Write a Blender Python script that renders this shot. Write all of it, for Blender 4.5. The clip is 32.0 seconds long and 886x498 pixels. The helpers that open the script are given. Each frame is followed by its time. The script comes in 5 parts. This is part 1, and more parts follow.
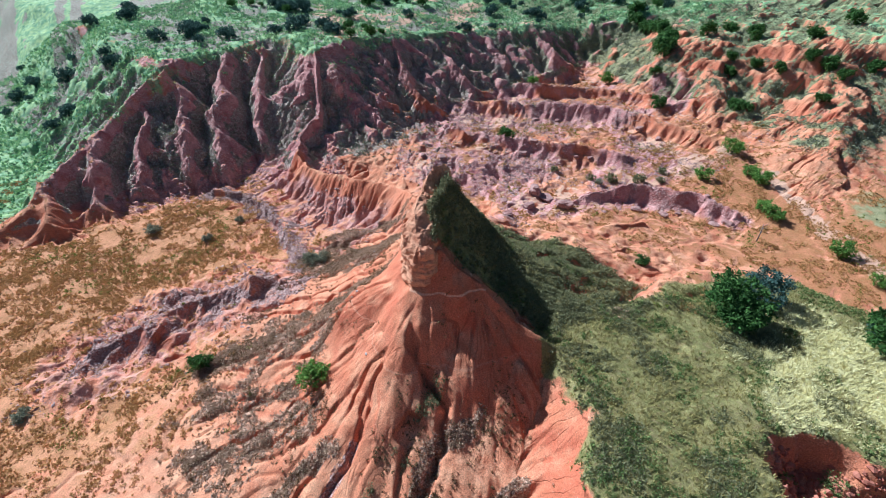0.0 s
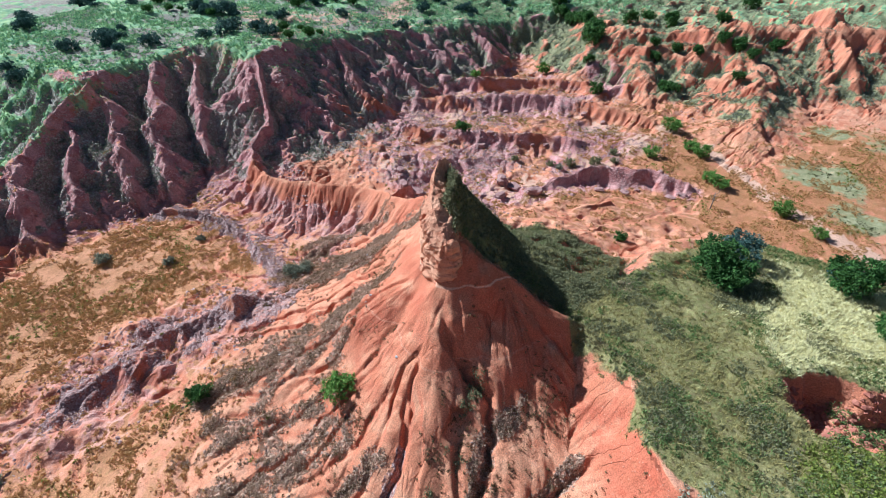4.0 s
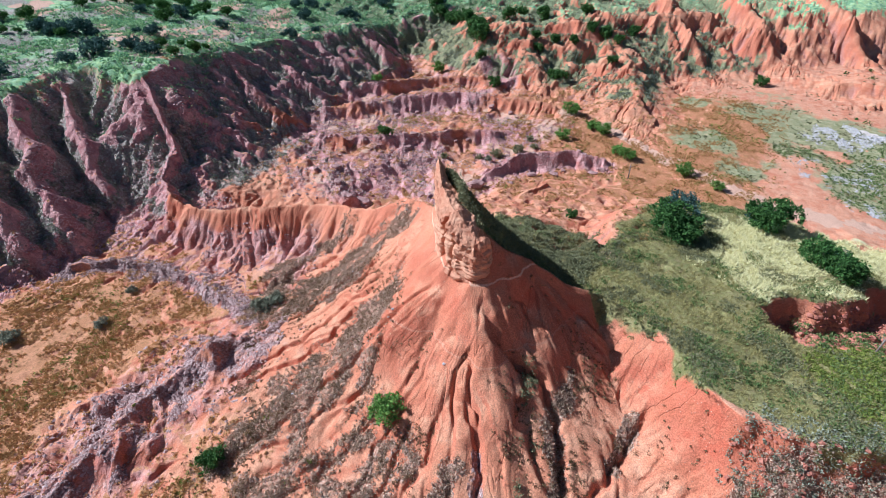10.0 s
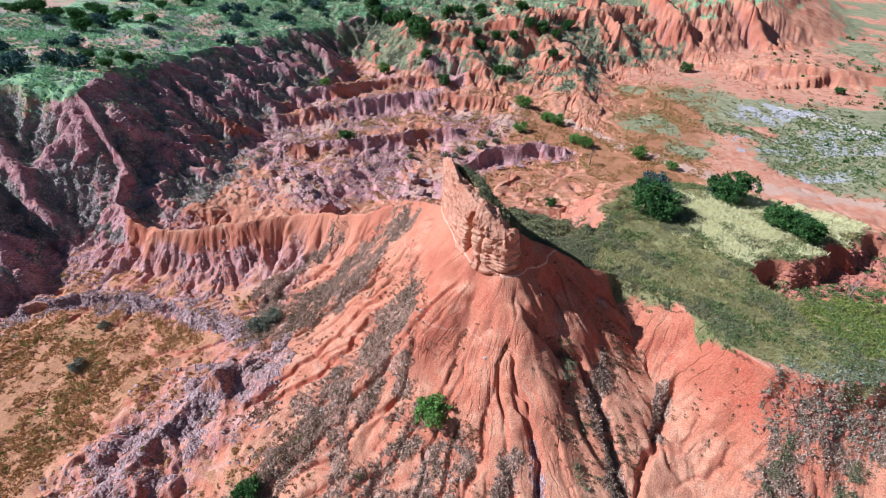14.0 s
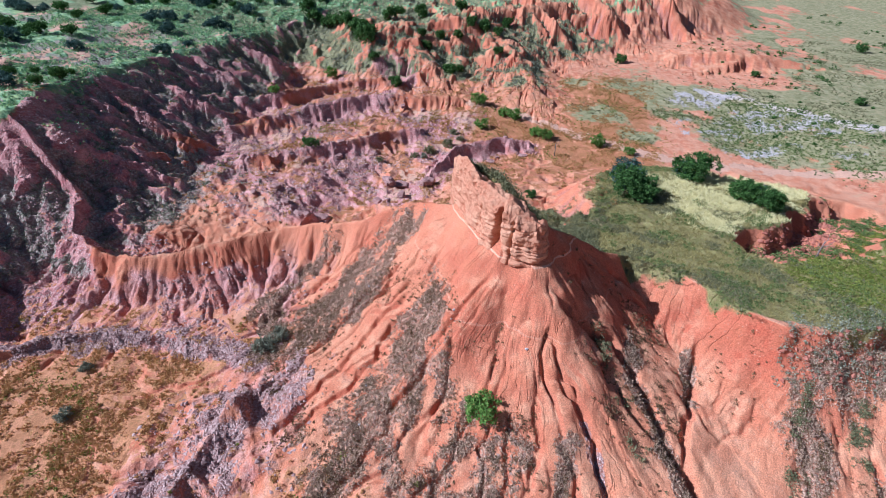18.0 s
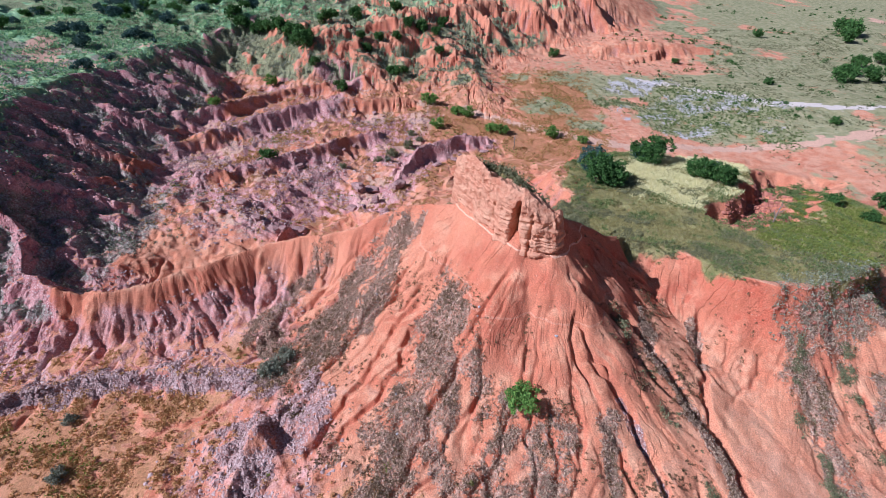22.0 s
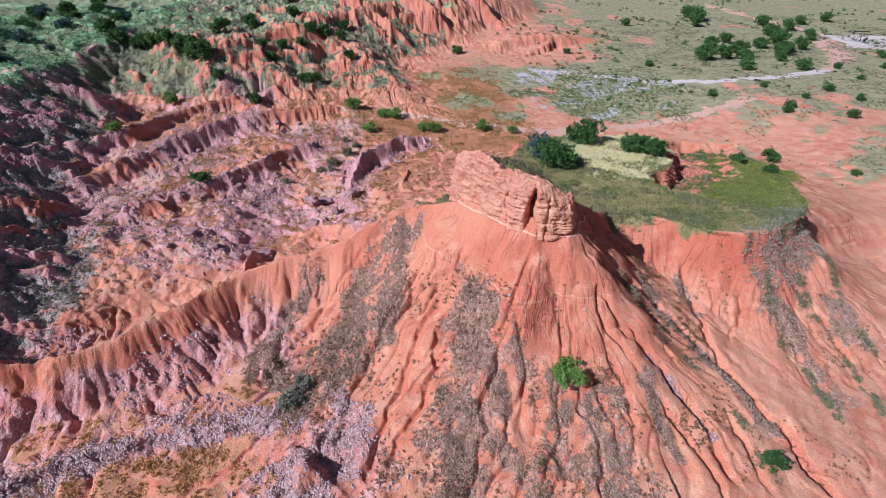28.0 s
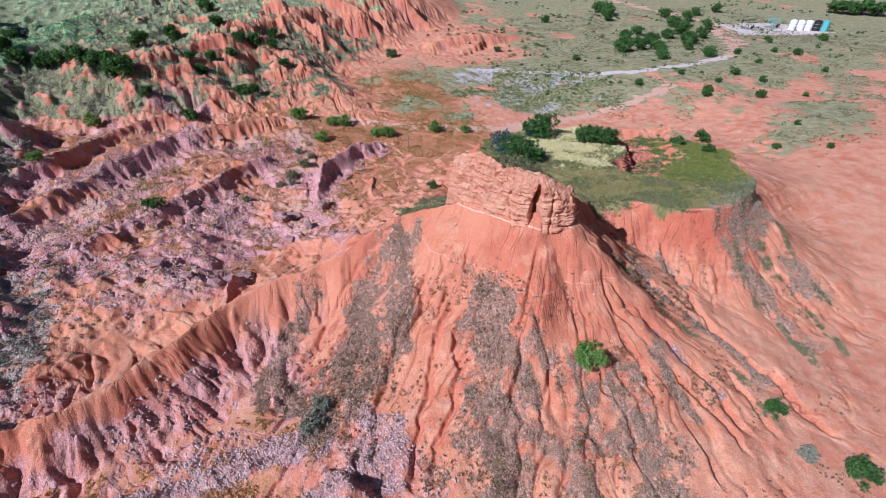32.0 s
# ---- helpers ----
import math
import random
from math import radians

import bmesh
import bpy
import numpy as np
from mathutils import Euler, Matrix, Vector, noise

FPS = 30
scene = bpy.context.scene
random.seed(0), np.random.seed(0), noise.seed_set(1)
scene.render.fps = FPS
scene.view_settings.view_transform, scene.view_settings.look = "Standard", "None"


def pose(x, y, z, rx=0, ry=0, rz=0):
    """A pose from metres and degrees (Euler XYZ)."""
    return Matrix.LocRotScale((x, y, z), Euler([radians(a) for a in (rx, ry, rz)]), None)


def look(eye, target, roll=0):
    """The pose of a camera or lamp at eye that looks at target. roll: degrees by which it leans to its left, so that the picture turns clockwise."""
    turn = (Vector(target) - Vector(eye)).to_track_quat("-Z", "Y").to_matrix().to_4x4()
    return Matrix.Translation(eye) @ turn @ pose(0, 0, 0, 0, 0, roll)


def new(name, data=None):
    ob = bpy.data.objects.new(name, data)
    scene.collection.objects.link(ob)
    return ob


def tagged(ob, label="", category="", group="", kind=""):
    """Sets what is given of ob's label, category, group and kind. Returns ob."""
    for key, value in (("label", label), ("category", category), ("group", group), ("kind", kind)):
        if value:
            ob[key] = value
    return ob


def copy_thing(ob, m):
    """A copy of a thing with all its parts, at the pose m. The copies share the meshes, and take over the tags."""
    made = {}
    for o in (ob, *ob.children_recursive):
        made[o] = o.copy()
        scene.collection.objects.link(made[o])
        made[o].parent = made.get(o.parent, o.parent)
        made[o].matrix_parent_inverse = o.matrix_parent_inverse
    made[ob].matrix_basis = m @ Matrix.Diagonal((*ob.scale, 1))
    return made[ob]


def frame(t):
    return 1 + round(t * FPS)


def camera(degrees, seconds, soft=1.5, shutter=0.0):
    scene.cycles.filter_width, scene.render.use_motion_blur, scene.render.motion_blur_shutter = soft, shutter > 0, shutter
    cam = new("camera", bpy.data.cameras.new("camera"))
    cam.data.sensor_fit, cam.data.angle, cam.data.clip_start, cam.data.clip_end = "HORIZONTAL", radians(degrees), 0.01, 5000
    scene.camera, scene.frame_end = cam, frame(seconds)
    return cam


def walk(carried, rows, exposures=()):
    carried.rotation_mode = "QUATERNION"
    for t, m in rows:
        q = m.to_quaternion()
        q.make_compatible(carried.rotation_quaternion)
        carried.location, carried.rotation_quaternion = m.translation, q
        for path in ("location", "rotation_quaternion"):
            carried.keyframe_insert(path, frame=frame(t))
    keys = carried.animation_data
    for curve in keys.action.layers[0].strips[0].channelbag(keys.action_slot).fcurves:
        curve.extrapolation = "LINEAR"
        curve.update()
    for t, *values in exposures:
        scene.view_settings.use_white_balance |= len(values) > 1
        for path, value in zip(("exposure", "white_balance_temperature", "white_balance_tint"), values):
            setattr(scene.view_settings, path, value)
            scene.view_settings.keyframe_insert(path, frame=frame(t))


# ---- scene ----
cam = camera(86.3, 32.0, 0.6)
METRES, EYE, TILT, LEAN, TURN = 50.56, 36.0, 0.0, 0.0, -28.6
ROWS = [
    (0.0, 0.0, 0.0, 0.0, -0.84, -37.7, 1.09),
    (0.5, -0.014, 0.0011, -0.0003, -2.44, -37.72, 1.06),
    (1.0, -0.0296, 0.0021, -0.0016, -4.37, -37.75, 1.05),
    (1.5, -0.0456, 0.0031, -0.003, -5.86, -37.78, 1.03),
    (2.0, -0.0605, 0.0046, -0.0039, -7.34, -37.79, 1.0),
    (2.5, -0.0754, 0.0065, -0.0053, -8.58, -37.84, 1.03),
    (3.0, -0.0906, 0.0078, -0.0072, -9.13, -37.85, 0.99),
    (3.5, -0.1055, 0.0101, -0.0094, -10.2, -37.87, 0.95),
    (5.5, -0.1668, 0.0208, -0.0083, -13.6, -37.79, 0.75),
    (6.0, -0.1813, 0.0258, -0.01, -15.87, -37.75, 0.75),
    (6.5, -0.1971, 0.0323, -0.0109, -18.73, -37.77, 0.66),
    (7.0, -0.2107, 0.039, -0.0112, -21.37, -37.82, 0.65),
    (7.5, -0.2258, 0.0453, -0.0111, -24.31, -37.82, 0.6),
    (8.0, -0.2407, 0.0519, -0.0105, -25.44, -37.85, 0.55),
    (8.5, -0.2561, 0.0584, -0.0102, -25.84, -37.85, 0.42),
    (9.0, -0.2715, 0.0643, -0.0102, -26.02, -37.8, 0.31),
    (9.5, -0.2862, 0.0699, -0.0096, -26.27, -37.76, 0.27),
    (10.0, -0.3004, 0.0757, -0.0096, -27.93, -37.73, 0.27),
    (10.5, -0.3144, 0.0825, -0.0094, -29.71, -37.74, 0.27),
    (11.0, -0.328, 0.0892, -0.0092, -31.01, -37.71, 0.25),
    (11.5, -0.3414, 0.0963, -0.0101, -31.93, -37.66, 0.23),
    (12.0, -0.355, 0.1042, -0.0113, -32.74, -37.64, 0.22),
    (12.5, -0.368, 0.1128, -0.0121, -33.84, -37.63, 0.17),
    (13.0, -0.3814, 0.1219, -0.0128, -35.07, -37.63, 0.13),
    (13.5, -0.3945, 0.1316, -0.0134, -36.3, -37.62, 0.07),
    (14.0, -0.4072, 0.1411, -0.0147, -37.45, -37.63, 0.01),
    (14.5, -0.4204, 0.1507, -0.0163, -38.69, -37.63, 0.03),
    (16.5, -0.4694, 0.1924, -0.0164, -43.12, -37.57, -0.15),
    (17.0, -0.4815, 0.2036, -0.0165, -44.06, -37.54, -0.2),
    (17.5, -0.493, 0.2147, -0.0167, -45.42, -37.52, -0.24),
    (18.0, -0.5043, 0.2259, -0.0165, -46.75, -37.51, -0.28),
    (18.5, -0.5152, 0.2367, -0.0164, -48.1, -37.49, -0.31),
    (19.0, -0.5261, 0.2479, -0.016, -49.44, -37.48, -0.31),
    (19.5, -0.5365, 0.2595, -0.0155, -50.61, -37.46, -0.36),
    (20.0, -0.5462, 0.2709, -0.0154, -51.82, -37.46, -0.34),
    (20.5, -0.5551, 0.2823, -0.0154, -53.14, -37.45, -0.37),
    (21.0, -0.5638, 0.2945, -0.0155, -54.55, -37.41, -0.35),
    (21.5, -0.5731, 0.3075, -0.0158, -55.58, -37.42, -0.36),
    (22.0, -0.5821, 0.3209, -0.0157, -56.57, -37.43, -0.43),
    (22.5, -0.5908, 0.3342, -0.0159, -57.72, -37.4, -0.49),
    (23.0, -0.5994, 0.3469, -0.0173, -59.1, -37.37, -0.54),
    (23.5, -0.6071, 0.3597, -0.0193, -60.79, -37.32, -0.54),
    (24.0, -0.6151, 0.3737, -0.0205, -62.06, -37.31, -0.61),
    (24.5, -0.6228, 0.3877, -0.0215, -62.86, -37.3, -0.7),
    (26.5, -0.6524, 0.441, -0.0218, -67.67, -37.17, -0.87),
    (27.0, -0.6587, 0.4539, -0.0209, -69.65, -37.14, -0.84),
    (27.5, -0.6648, 0.4678, -0.0195, -70.67, -37.09, -0.89),
    (28.0, -0.6702, 0.482, -0.0182, -71.41, -37.09, -0.92),
    (28.5, -0.6742, 0.4967, -0.0161, -72.78, -37.02, -0.93),
    (29.0, -0.679, 0.5117, -0.015, -74.19, -37.0, -0.94),
    (29.5, -0.6845, 0.5272, -0.014, -75.3, -36.96, -1.0),
    (30.0, -0.6885, 0.5435, -0.0127, -76.36, -36.93, -1.04),
    (30.5, -0.6905, 0.5595, -0.0113, -76.94, -36.91, -1.09),
    (31.0, -0.6947, 0.5738, -0.0107, -77.99, -36.89, -1.1),
    (31.5, -0.6997, 0.5874, -0.0109, -79.8, -36.84, -1.05),
    (32.0, -0.703, 0.6011, -0.0124, -81.62, -36.81, -1.0),
]
walk(cam, [(t, pose(0, 0, EYE, TILT, LEAN, TURN) @ pose(METRES * x, METRES * y, METRES * z, 90 + pitch, roll, yaw)) for t, x, y, z, yaw, pitch, roll in ROWS], [(0, 0.17, 5000, 2), (16, -0.06, 4960, 13), (32, -0.30, 5100, 21)])

# ---------------------------------------------------------------- light
SUN_TOWARD = Vector((-0.29, 0.95, 0.80)).normalized()
world = bpy.data.worlds.new("sky")
scene.world = world
world.use_nodes = True
wt = world.node_tree
sky = wt.nodes.new("ShaderNodeTexSky")
sky.sky_type, sky.sun_disc = "NISHITA", False
sky.sun_elevation = math.asin(SUN_TOWARD.z)
sky.sun_rotation = math.atan2(SUN_TOWARD.x, SUN_TOWARD.y)
wt.links.new(sky.outputs[0], wt.nodes["Background"].inputs[0])
wt.nodes["Background"].inputs[1].default_value = 0.046
sun = new("sun", bpy.data.lights.new("sun", "SUN"))
sun.data.energy, sun.data.angle, sun.data.color = 7.0, radians(0.5), (1.0, 0.95, 0.87)
sun.matrix_world = look((0, 0, 80), Vector((0, 0, 80)) - SUN_TOWARD)


# ---------------------------------------------------------------- terrain arithmetic
def sm(a, b, v):
    t = np.clip((v - a) / (b - a), 0, 1)
    return t * t * (3 - 2 * t)


LAT = np.random.RandomState(5).rand(256, 256) * 2 - 1


def vnoise(x, y):
    """Smooth value noise, -1 to 1, one lump a unit."""
    xi, yi = np.floor(x).astype(int), np.floor(y).astype(int)
    u, v = x - xi, y - yi
    u, v = u * u * u * (u * (u * 6 - 15) + 10), v * v * v * (v * (v * 6 - 15) + 10)
    a, b = LAT[xi & 255, yi & 255], LAT[(xi + 1) & 255, yi & 255]
    c, d = LAT[xi & 255, (yi + 1) & 255], LAT[(xi + 1) & 255, (yi + 1) & 255]
    return (a * (1 - u) + b * u) * (1 - v) + (c * (1 - u) + d * u) * v


def fbm(x, y, size, octaves=4, gain=0.5):
    total, amp = 0, 1.0
    for k in range(octaves):
        f = 2 ** k / size
        total = total + amp * vnoise(x * f * 0.86 + y * f * 0.5 + 17.3 * k, y * f * 0.86 - x * f * 0.5 + 9.1 * k)
        amp *= gain
    return total


def seg(X, Y, a, b):
    """Along (0-1), distance, side (positive: to the left of a-b) and how far past the ends."""
    ax, ay, bx, by = a[0], a[1], b[0], b[1]
    ux, uy = bx - ax, by - ay
    n = math.hypot(ux, uy)
    ux, uy = ux / n, uy / n
    along = (X - ax) * ux + (Y - ay) * uy
    perp = (Y - ay) * ux - (X - ax) * uy
    t = np.clip(along, 0, n)
    past = np.abs(along - t)
    return t / n, np.hypot(past, perp), perp, past


def edge_distance(X, Y, pts):
    """Signed distance to a closed outline, negative inside."""
    d = np.full(X.shape, 1e9)
    inside = np.zeros(X.shape, bool)
    for a, b in zip(pts, pts[1:] + pts[:1]):
        d = np.minimum(d, seg(X, Y, a, b)[1])
        if a[1] != b[1]:
            cross = (a[1] > Y) != (b[1] > Y)
            inside ^= cross & (X < (b[0] - a[0]) * (Y - a[1]) / (b[1] - a[1]) + a[0])
    return np.where(inside, -d, d)


def line_distance(X, Y, pts):
    d = np.full(X.shape, 1e9)
    for a, b in zip(pts, pts[1:]):
        d = np.minimum(d, seg(X, Y, a, b)[1])
    return d


# crest lines: points (x, y, height, reach to the left, reach to the right), reach at the ends
BUTTE_CRESTS = [
    # butte, saddle and the winding red ridge up to the mesa
    ([(9.7, 22.5, 14.5, 10.5, 10), (10.4, 25.2, 14.9, 10.5, 9), (16.3, 30.4, 14.5, 10, 9), (18.9, 34, 11.7, 9.5, 7), (20.6, 42, 7.6, 7, 5),
      (20.2, 51, 5.2, 6, 3.5), (15.5, 57.5, 4.7, 5.5, 3.5), (13.2, 63, 4.3, 5.5, 4), (13.2, 69, 4.5, 6, 4), (14.8, 73.3, 5.2, 6, 3),
      (17.5, 75.5, 6.4, 4, 2.8), (20, 80, 10.6, 4, 3.4), (22, 85, 13.8, 3.5, 3.5)], 12),
    # shoulder from the butte to the grassy bench
    ([(12.5, -3, 10.4, 8, 7), (11, 4, 9.6, 9, 6), (14.8, 9, 9.8, 9.5, 6), (16.3, 16, 10.7, 9, 8), (13.2, 18.5, 11.6, 9, 9), (10.3, 22, 13.5, 11, 9)], 7),
    # back of the rock fin
    ([(11.0, 22.8, 16.5, 0.6, 11), (11.4, 24, 17.4, 0.6, 12), (12.2, 25.5, 18.2, 0.6, 13), (14.2, 27.4, 18.4, 0.7, 13), (16.6, 29.4, 18.0, 0.9, 12)], 1.3),
    # bare rib that runs down from the fin's thick end
    ([(11.3, 22.6, 16.2, 12, 12), (12.6, 20.9, 14.6, 12, 12), (14.5, 18.3, 12.3, 11, 10), (16.3, 16, 10.6, 9, 9)], 2.6),
]
MESA_SPURS = [
    # mesa spurs
    ([(-0.5, 90, 13.5, 6, 7), (-10, 87, 9.2, 6, 7), (-19, 77, 4.8, 5, 6), (-28, 70, 1.2, 4, 5)], 4),
    ([(1, 89, 11.8, 6.6, 6.6), (-1, 80, 7.2, 5.6, 5.6), (-3, 74, 2.6, 4.8, 4.8)], 2),
    ([(-6, 88, 9.8, 6.6, 6.6), (-7, 80, 6.8, 5.6, 5.6), (-8.5, 74.5, 2.5, 4.8, 4.8)], 2),
    ([(-13, 83.5, 7.8, 5.6, 5.6), (-14, 76, 5.4, 5, 5), (-15, 71.5, 2.2, 4.8, 4.8)], 2),
    ([(-20, 77, 4.6, 5.6, 5.6), (-21, 70, 2.4, 4.8, 4.8)], 2),
    ([(9, 95, 13.3, 6.6, 6.6), (4, 83, 8.7, 6.6, 6.6), (1, 74, 3.2, 5.6, 5.6)], 2.5),
]
EAST_SPURS = [
    ([(16, 97, 13.3, 6.6, 6.6), (11.5, 85, 8.7, 6.6, 6.6), (9, 77, 3.5, 5.6, 5.6)], 2.5),
    ([(31, 90, 12.8, 6.6, 6.6), (29.5, 82, 8.7, 6.6, 6.6), (29, 76, 3.5, 5.6, 5.6)], 2.5),
    ([(39, 92, 12.3, 6.6, 6.6), (38, 84, 8.7, 6.6, 6.6), (38.5, 77, 3.5, 5.6, 5.6)], 2.5),
    ([(49, 95, 11.3, 6.6, 6.6), (50, 86, 7.2, 6.6, 6.6), (51, 80, 3.2, 6.6, 6.6)], 2.5),
    ([(62, 95, 10.3, 6.6, 6.6), (63, 86, 6.7, 6.6, 6.6)], 2.5),
    ([(76, 93, 8.8, 4, 4), (77, 84, 6.2, 6.6, 6.6)], 2.5),
]
BASIN_BENCHES = [
    # low broken benches on the basin floor
    ([(38, 40, 1.0, 2, 2), (44, 39.5, 1.7, 2, 2.2), (51, 37.6, 2.4, 3, 2.7), (57, 32.5, 2.3, 3, 2.7), (59, 27, 1.1, 2, 1.8)], 1.2),
    ([(37, 68, 1.6, 3, 2), (42, 64, 1.6, 3, 2.4), (47, 57, 2.4, 4, 3.6), (53, 52.5, 2.5, 4, 3.6), (59, 45, 1.3, 2.5, 2)], 1.6),
    ([(48, 78, 2, 3, 2), (60, 68, 2.6, 5, 3.8), (68, 60, 2.7, 5, 3.8), (73, 50, 2.4, 4, 3.6), (75, 43, 1.1, 2.5, 2)], 1.6),
    ([(60, 82, 3, 3, 3), (74, 71, 2, 3, 1.5), (82, 62, 1.6, 3, 1.5)], 2),
    ([(36, 35.5, 1.4, 1.6, 1.2), (42, 32, 1.7, 1.6, 1.0), (46, 30.5, 1.5, 1.4, 1.0)], 1.0),
    ([(24, 52, 2.6, 1.5, 1.5), (28, 50.5, 2.6, 1.5, 1.2)], 1.2),
]
LEDGE_AND_MOUND = [
    # stony ledge along the ridge's foot
    ([(-1, 69, 1.1, 5, 0.7), (2.7, 66.6, 1.2, 5, 0.7), (4.6, 60.5, 1.2, 5, 0.7), (5.8, 56, 1.3, 5, 0.7), (6.2, 51.5, 1.5, 5, 0.7), (5.8, 47, 1.5, 5, 0.9)], 1.2),
    # mound on the western flat
    ([(-15.5, 41.5, 1.6, 3, 3), (-11, 43.5, 1.8, 3.5, 7.0), (-7, 44.8, 2.0, 3.5, 7.6), (-2, 44.2, 1.9, 3.5, 7.2), (2.5, 42.5, 1.8, 3.5, 5.8), (7, 39, 3.8, 3, 3)], 2.5),
    ([(-12, 43.5, 1.9, 2.1, 2.1), (-14.5, 39.5, 1.0, 2, 2)], 1.2),
    ([(-8.5, 44.5, 2.1, 2.1, 2.1), (-11, 39.0, 1.1, 2, 2)], 1.2),
    ([(-4.5, 44.5, 2.0, 2.1, 2.1), (-7.5, 39.5, 1.2, 2, 2)], 1.2),
    ([(0, 43.3, 2.0, 2.1, 2.1), (-3.5, 39.0, 1.4, 2, 2)], 1.2),
]
FAR_HILLS = [
    # far red hills
    ([(82, 56, 1.5, 3, 3), (88, 52, 3.6, 4, 3), (99, 60, 8, 6, 5)], 3),
    ([(86, 48, 1.6, 3, 3), (97, 46, 4, 5, 5), (108, 52, 9, 6, 6)], 3),
    ([(78, 26, 0.6, 4, 3), (87, 29, 2.6, 8, 5), (96, 35, 4.2, 9, 7), (110, 42, 8, 9, 9)], 3),
    ([(113, 22, 2, 4, 4), (120, 28, 8, 5, 4), (130, 36, 13, 7, 6)], 3),
    ([(124, 8, 2.5, 4, 4), (131, 14, 9, 5, 5), (142, 22, 14, 7, 6)], 3),
    ([(138, -9, 3, 4, 4), (146, -3, 10, 5, 5), (160, 8, 14, 7, 6)], 3),
    ([(116, -5, 2.4, 14, 2.6), (118, -15, 3.4, 16, 2.8), (118, -23, 2.8, 14, 2.6), (122, -30, 1.2, 10, 2)], 2.2),
]
CRESTS = BUTTE_CRESTS + MESA_SPURS + EAST_SPURS + BASIN_BENCHES + LEDGE_AND_MOUND + FAR_HILLS
BENCH = [(16.5, 17), (15.6, 10.3), (12, 5), (11.5, 2), (14, -5), (24, -14), (30, -19), (39, -24), (46, -14), (48, -2), (49.5, 6), (47, 13), (40, 17.5), (33, 18.5), (29, 18), (22, 21)]
HOLLOW = [(25.2, 4.2), (27.6, 3.1), (29.4, 0.6), (31.6, -1.2), (33.4, -3.8), (37.6, -6.6), (42, -9.4), (50, -14), (47, -23), (38, -17), (30, -10), (24, -4), (21.8, 1.2)]
MESA = [(-45, 220), (-24, 160), (-13, 125), (-7, 106), (-2, 92), (9, 97), (15, 98), (20, 95), (21.5, 86), (24, 85), (30, 88.5), (38, 91), (48, 94), (60, 94), (72, 93), (86, 96),
        (102, 92), (116, 84), (140, 78), (190, 60), (320, 60), (900, 200), (900, 900), (-300, 900)]
UPLAND = [(96, 66), (110, 48), (124, 34), (134, 20), (146, 4), (168, -14), (240, -20), (500, -60), (900, -60), (900, 240), (110, 90)]


# deep washes: way down the slope, depth and width
SOUTH_GULLIES = [
    # south side of the butte
    ([(9.2, 21.6), (8.3, 19.4), (8.4, 16.0), (7.0, 13.9), (5.3, 12.9), (2.7, 11.4), (0.5, 10.1), (-1.6, 9.8), (-3.2, 8.9), (-5.5, 9.1), (-9, 8)], 0.85, 0.45),
    ([(12.4, 9.2), (10.4, 9.7), (8.1, 9.9), (5.1, 10.4), (2.6, 10.8), (1.0, 10.2)], 0.70, 0.30),
    ([(5.4, 20.2), (3.8, 18.5), (1.9, 16.9), (-0.2, 15.8), (-2.4, 15.3), (-7, 15)], 0.55, 0.32),
    ([(1.5, 18.9), (-0.3, 17.9), (-1.8, 17.2), (-3.6, 16.7), (-5.9, 16.3), (-8, 16.6)], 0.45, 0.28),
    ([(4.5, 21.1), (2.0, 20.5), (-0.5, 20.4), (-3, 20.6)], 0.30, 0.22),
    ([(-1.2, 12.6), (-2.9, 12.9), (-5.5, 13.1), (-7.6, 13.0)], 0.45, 0.25),
    ([(8.5, 5.3), (6.0, 6.8), (3.5, 9.6)], 0.22, 0.20), ([(10.2, 7.6), (7.6, 8.2), (5.6, 8.9)], 0.20, 0.18),
]
WEST_GULLIES = [
    # west face
    ([(5.2, 28.6), (3.7, 29.2), (2.3, 30.5), (0.1, 30.8), (-1.6, 31.9), (-3.4, 32.7), (-7, 34)], 0.60, 0.36),
    ([(3.6, 26.6), (2.2, 27.4), (0.6, 28.7), (-0.8, 29.8), (-3, 31)], 0.35, 0.24),
    ([(0.4, 25.2), (-1.1, 25.8), (-2.9, 26.8), (-4.7, 28.4)], 0.45, 0.28),
    ([(2.6, 22.6), (0.4, 22.4), (-2.2, 22.0), (-5, 22.6)], 0.35, 0.24),
]
NORTH_GULLIES = [
    # north side
    ([(14.5, 33.3), (12.1, 34.3), (10.1, 36.6), (8.7, 38.5), (5.6, 40.6), (4.5, 41.2), (3.0, 42.7), (-0.3, 42.9)], 0.65, 0.38),
    ([(11.0, 31.7), (9.8, 33.5), (8.2, 34.7), (5.8, 36.0), (4.5, 36.8), (2.8, 38.0), (0.8, 39.0), (-1.4, 39.6)], 0.55, 0.32),
    ([(8.8, 31.4), (7.9, 32.9), (5.3, 33.6), (3.8, 34.7), (1.1, 37.1), (-1.5, 38.4)], 0.50, 0.30),
    ([(19.0, 35.8), (18.6, 37.9), (17.4, 40.1), (15.9, 42.6), (12.5, 45)], 0.40, 0.28),
]
